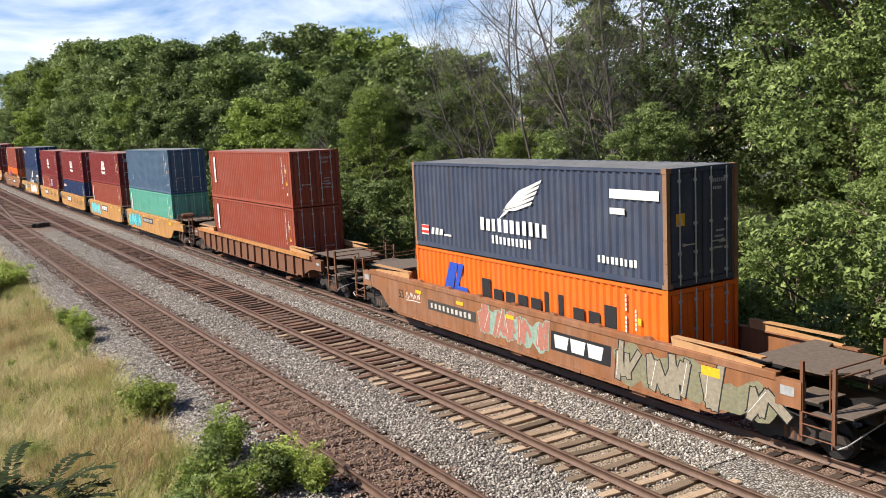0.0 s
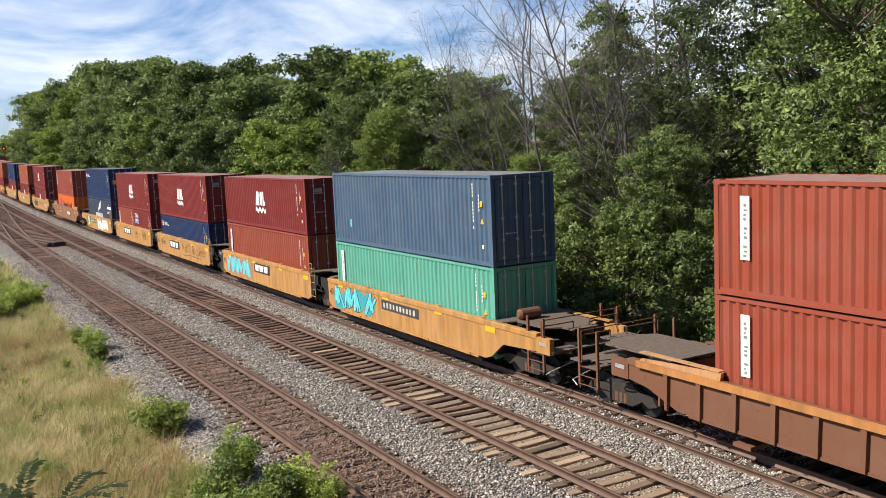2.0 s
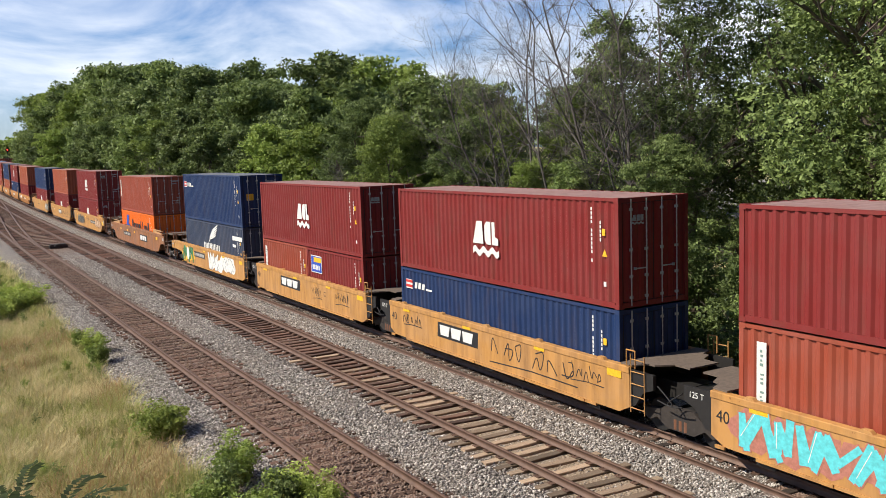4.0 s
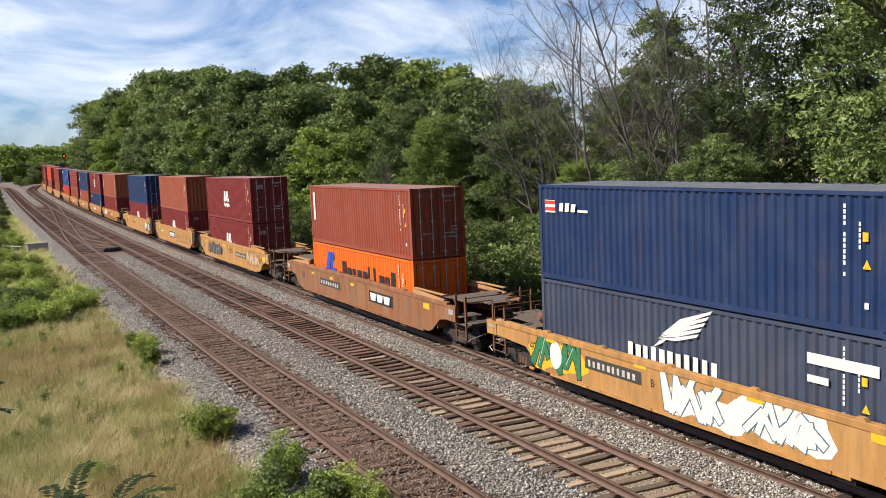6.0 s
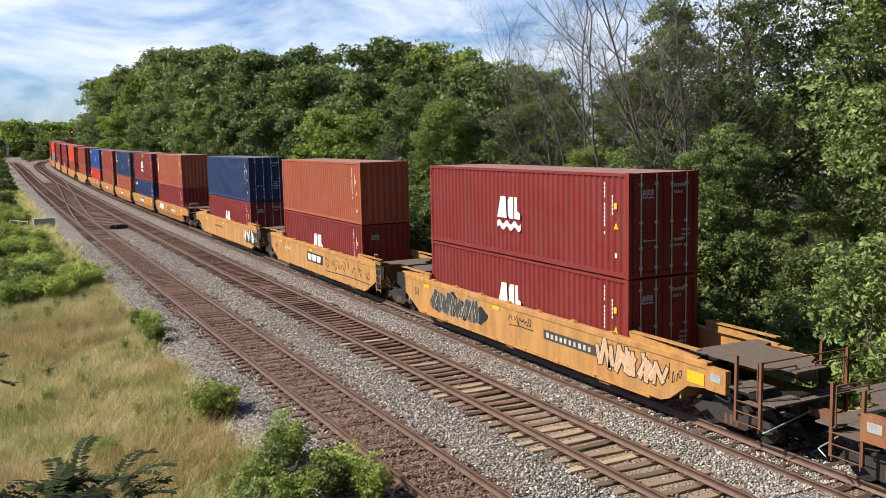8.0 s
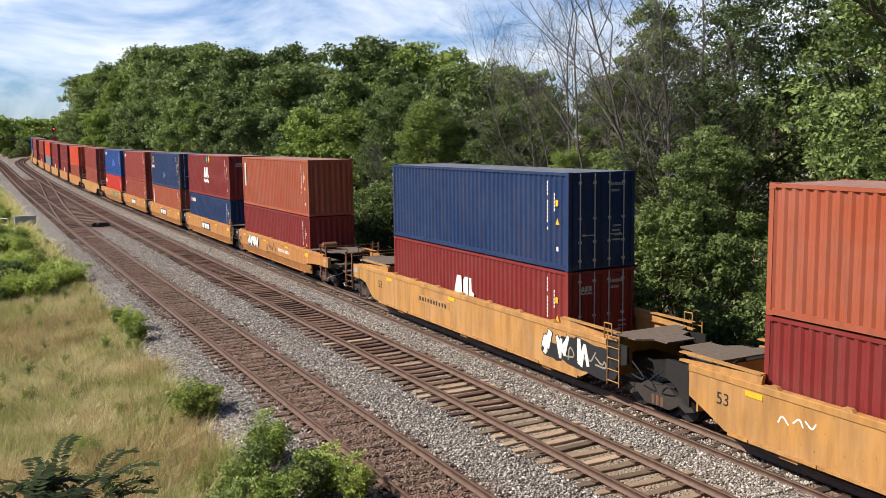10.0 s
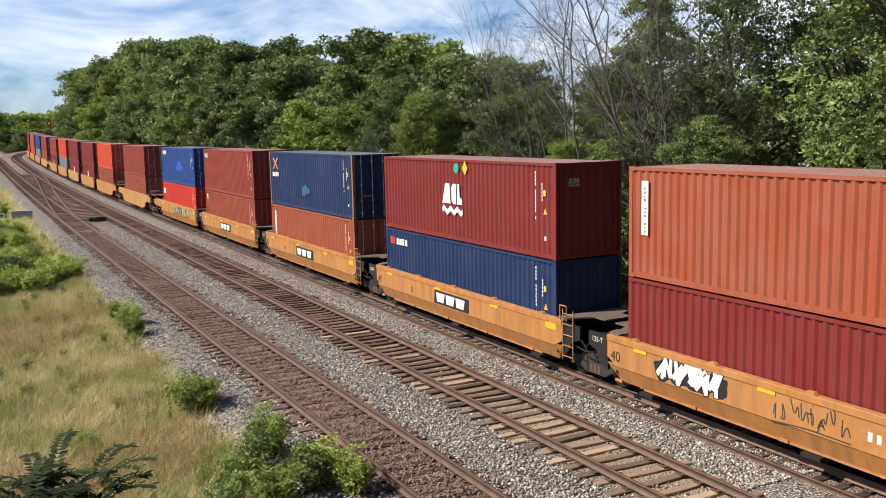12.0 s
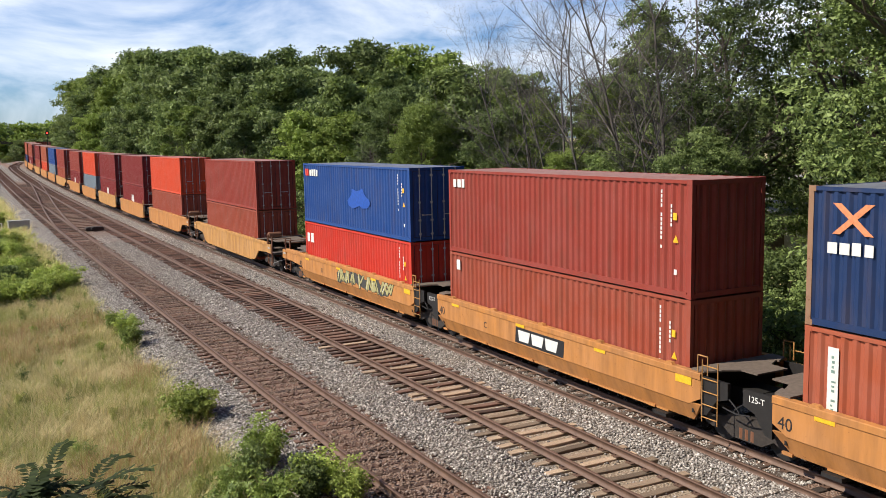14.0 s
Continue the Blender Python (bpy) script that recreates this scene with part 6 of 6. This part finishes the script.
# ---- crushed stone ----
def build_stones():
    """Loose stones over the bed between and beside the tracks."""
    rng = np.random.default_rng(12)
    n = 72000
    y = 13 + 62 * rng.random(n) ** 1.7
    x = -11.6 + 13.2 * rng.random(n)
    inside = (np.abs(x - T1) < 1.25) & (rng.random(n) < 0.3) | (np.abs(x - T2) < 1.1) & (rng.random(n) < 0.9) | (np.abs(np.abs(x - T2) - 0.7525) < 0.1) | (np.abs(np.abs(x - T1) - 0.7525) < 0.1) | (np.abs(x + 1.457) < 0.09)
    x, y = x[~inside], y[~inside]
    n = len(x)
    z = np.array([land(a, b) for a, b in zip(x, y)]) + 0.015
    z[np.abs(x - T1) < 1.25] += 0.05
    s = (0.022 + 0.030 * rng.random(n) ** 1.5)[:, None]
    o = np.array([(1, 0, 0), (0, 1, 0), (-1, 0, 0), (0, -1, 0), (0, 0, 1), (0, 0, -1)], float)
    jit = o[None] * (0.65 + 0.7 * rng.random((n, 6, 1))) + rng.normal(scale=0.18, size=(n, 6, 3))
    t = rng.random(n) * 6.28
    c, q = np.cos(t)[:, None], np.sin(t)[:, None]
    rot = np.stack([jit[:, :, 0] * c - jit[:, :, 1] * q, jit[:, :, 0] * q + jit[:, :, 1] * c, jit[:, :, 2] * 0.8], 2)
    v = (rot * s[:, None] + np.stack([x, y, z], 1)[:, None]).reshape(-1, 3)
    fa = np.array([(0, 1, 4), (1, 2, 4), (2, 3, 4), (3, 0, 4), (1, 0, 5), (2, 1, 5), (3, 2, 5), (0, 3, 5)])
    f = (np.arange(n)[:, None, None] * 6 + fa[None]).reshape(-1, 3)
    m, nn, l, b = shader("loose_stone", 0.85)
    g = nn.new("ShaderNodeNewGeometry")
    col = ramp(nn, l, g.outputs["Random Per Island"], [(0.0, (0.09, 0.077, 0.068)), (0.45, (0.28, 0.25, 0.222)), (0.85, (0.46, 0.42, 0.38)), (1.0, (0.68, 0.63, 0.58))])
    sep = nn.new("ShaderNodeSeparateXYZ")
    l.new(g.outputs["Position"], sep.inputs["Vector"])
    d = nn.new("ShaderNodeMath")
    d.operation = "SUBTRACT"
    l.new(sep.outputs["X"], d.inputs[0])
    d.inputs[1].default_value = T1
    ab = nn.new("ShaderNodeMath")
    ab.operation = "ABSOLUTE"
    l.new(d.outputs["Value"], ab.inputs[0])
    k = ramp(nn, l, ab.outputs["Value"], [(0.9, (0.75,)), (1.0, (0.0,))])
    l.new(blend(nn, l, k, col, (0.16, 0.09, 0.06)), b.inputs["Base Color"])
    tagged(new("ballast_stones", soup("ballast_stones", v, f, m)), "loose grey crushed stones of the track bed", "stones", kind="stuff")


build_stones()


# ---- trackside and distance ----
def build_trackside():
    z = land(-11.8, 93)
    cab = tagged(new("relay_cabinet"), "small grey metal trackside cabinet on the bank", "cabinet")
    part("body", Build().box(-0.9, 0.9, -0.35, 0.35, 0.15, 1.0), GREY_MARK, cab)
    part("lid", Build().box(-0.97, 0.97, -0.42, 0.42, 1.0, 1.07), GREY_MARK, cab)
    part("plinth", Build().box(-0.8, 0.8, -0.3, 0.3, -0.3, 0.15), GREY_MARK, cab)
    cab.matrix_basis = pose(-11.9, 93, z, 0, 0, 4)
    rail = tagged(new("railing"), "short white pipe railing beside the cabinet", "railing")
    for y in (0, 1.4, 2.8):
        part("post", once("rpost", lambda: Build().tube((0, 0, -0.3), (0, 0, 1.1), 0.035, sides=8).mesh("post")), WHITE, rail, at=Matrix.Translation((0, y, 0)))
    for h in (0.55, 1.08):
        part("bar", once("rbar", lambda: Build().tube((0, 0, 0), (0, 2.8, 0), 0.03, sides=8).mesh("bar")), WHITE, rail, at=Matrix.Translation((0, 0, h)))
    rail.matrix_basis = pose(-13.4, 91, land(-13.4, 91), 0, 0, 30)
    # power switch beside the points
    sw = tagged(new("switch_machine"), "low dark switch machine on long sleepers by the points", "switch")
    part("case", Build().prism([(-0.75, 0), (0.75, 0), (0.75, 0.22), (0.6, 0.32), (-0.6, 0.32), (-0.75, 0.22)], -0.3, 0.3, "y"), TRUCK_STEEL, sw)
    part("motor", Build().tube((-0.2, -0.75, 0.18), (-0.2, -0.3, 0.18), 0.16, sides=12), BLACK_STEEL, sw)
    part("throw_rod", Build().tube((-0.7, 0.15, 0.08), (-2.0, 0.15, 0.08), 0.03, sides=6), RAIL_STEEL, sw)
    sw.matrix_basis = pose(T1 + 2.1, 85.5, -0.19 + rise(85.5), 0, 0, 0)
    # signal with a red lamp behind the train
    x, y = 4.1, 250.0
    sig = tagged(new("signal_mast"), "railway signal mast showing red", "signal")
    part("mast", Build().tube((0, 0, 0), (0, 0, 9.3), 0.11, 0.09, 10), BLACK_STEEL, sig)
    part("ladder", ladder_mesh(8.0, 0.45, 22), BLACK_STEEL, sig, at=Matrix.Translation((0.35, -0.2, 0.3)))
    lamp, n, l, b = shader("red_signal_lamp", 0.3)
    b.inputs["Base Color"].default_value = (0.5, 0.01, 0.01, 1)
    b.inputs["Emission Color"].default_value = (1.0, 0.03, 0.02, 1)
    b.inputs["Emission Strength"].default_value = 6.0
    for h in (8.7,):
        head = part("signal_head", once("head", lambda: Build().tube((0, -0.16, 0), (0, -0.10, 0), 0.50, sides=20).tube((0, -0.55, 0.0), (0, -0.16, 0.0), 0.20, 0.22, 12, caps=False).mesh("signal_head")), BLACK_STEEL, sig, at=Matrix.Translation((0, 0, h)))
        part("lens", once("lens", lambda: Build().tube((0, -0.22, 0), (0, -0.165, 0), 0.17, 0.19, 14).mesh("lens")), lamp, head, "lit red lens")
    sig.matrix_basis = pose(x, y, land(x, y), 0, 0, 6)
    # low grey-roofed house seen through the clearing
    wall = plain("pale_house_wall", (0.45, 0.43, 0.40), 0.85, vary=0.1)
    slate = plain("grey_roof_shingle", (0.26, 0.25, 0.25), 0.9, vary=0.2)
    house = tagged(new("house"), "low pale house with a grey gabled roof behind trees", "house")
    part("wall", Build().box(-9, 9, -4, 4, -0.3, 2.9), wall, house)
    part("roof", Build().prism([(-4.6, 2.8), (4.6, 2.8), (4.6, 2.95), (0, 5.2), (-4.6, 2.95)], -9.5, 9.5, "x"), slate, house)
    glass, n, l, b = shader("dark_window_glass", 0.08)
    b.inputs["Base Color"].default_value = (0.03, 0.04, 0.05, 1)
    for x in (-6, -2.5, 2.5, 6):
        w = part("window", once("hwin", lambda: Build().box(-0.65, 0.65, -0.06, 0.0, 0, 1.2).mesh("window")), WHITE, house, at=Matrix.Translation((x, -4.0, 1.1)))
        part("pane", once("hpane", lambda: Build().box(-0.57, 0.57, -0.075, -0.06, 0.08, 1.12).mesh("pane")), glass, w)
    part("door", Build().box(-0.5, 0.5, -4.06, -4.0, 0, 2.05), BARK, house)
    house.matrix_basis = pose(33.0, 44.0, land(33, 44), 0, 0, -52)
    # footbridge across the line, very far off
    br = tagged(new("far_bridge"), "small dark bridge across the distant line", "bridge")
    part("deck", Build().box(-30, 14, -2, 2, 6.2, 7.4), BLACK_STEEL, br)
    for x in (-14, -2.5, 10):
        part("pier", once("pier", lambda: Build().box(-0.6, 0.6, -1.6, 1.6, -2, 6.2).mesh("pier")), GREY_MARK, br, at=Matrix.Translation((x, 0, 0)))
    br.matrix_basis = pose(-4, 440, land(-4, 440), 0, 0, 0)


build_trackside()


# ---- what moves ----
TRAVEL = [(0, 0.0), (0.5, 8.60), (1, 18.12), (1.5, 27.04), (2, 36.74), (3, 55.42), (4, 74.10), (4.5, 83.30), (5, 93.05), (5.5, 101.73), (6, 111.51), (6.5, 120.24), (7, 129.87),
          (7.5, 138.76), (8, 148.68), (8.5, 157.80), (9, 167.23), (10, 185.8), (11, 204.4), (11.5, 213.64), (12, 223.33), (12.5, 232.14), (13, 241.85), (13.5, 250.52), (14, 260.29)]


def motions():
    for ob, middle, dy, dz in TRAIN:
        rows = []
        for t, d in TRAVEL:
            s = middle - d
            rows.append((t, track_pose(s) @ Matrix.Translation((0, dy, dz))))
        walk(ob, rows)
    # wheels roll with the train
    ts, ds = [t for t, d in TRAVEL], [d for t, d in TRAVEL]
    for w in WHEELS:
        at = w.matrix_basis.translation.copy()
        walk(w, [(i / 30, Matrix.Translation(at) @ Matrix.Rotation(float(np.interp(i / 30, ts, ds)) / 0.45 % (2 * math.pi), 4, "X")) for i in range(421)])


motions()
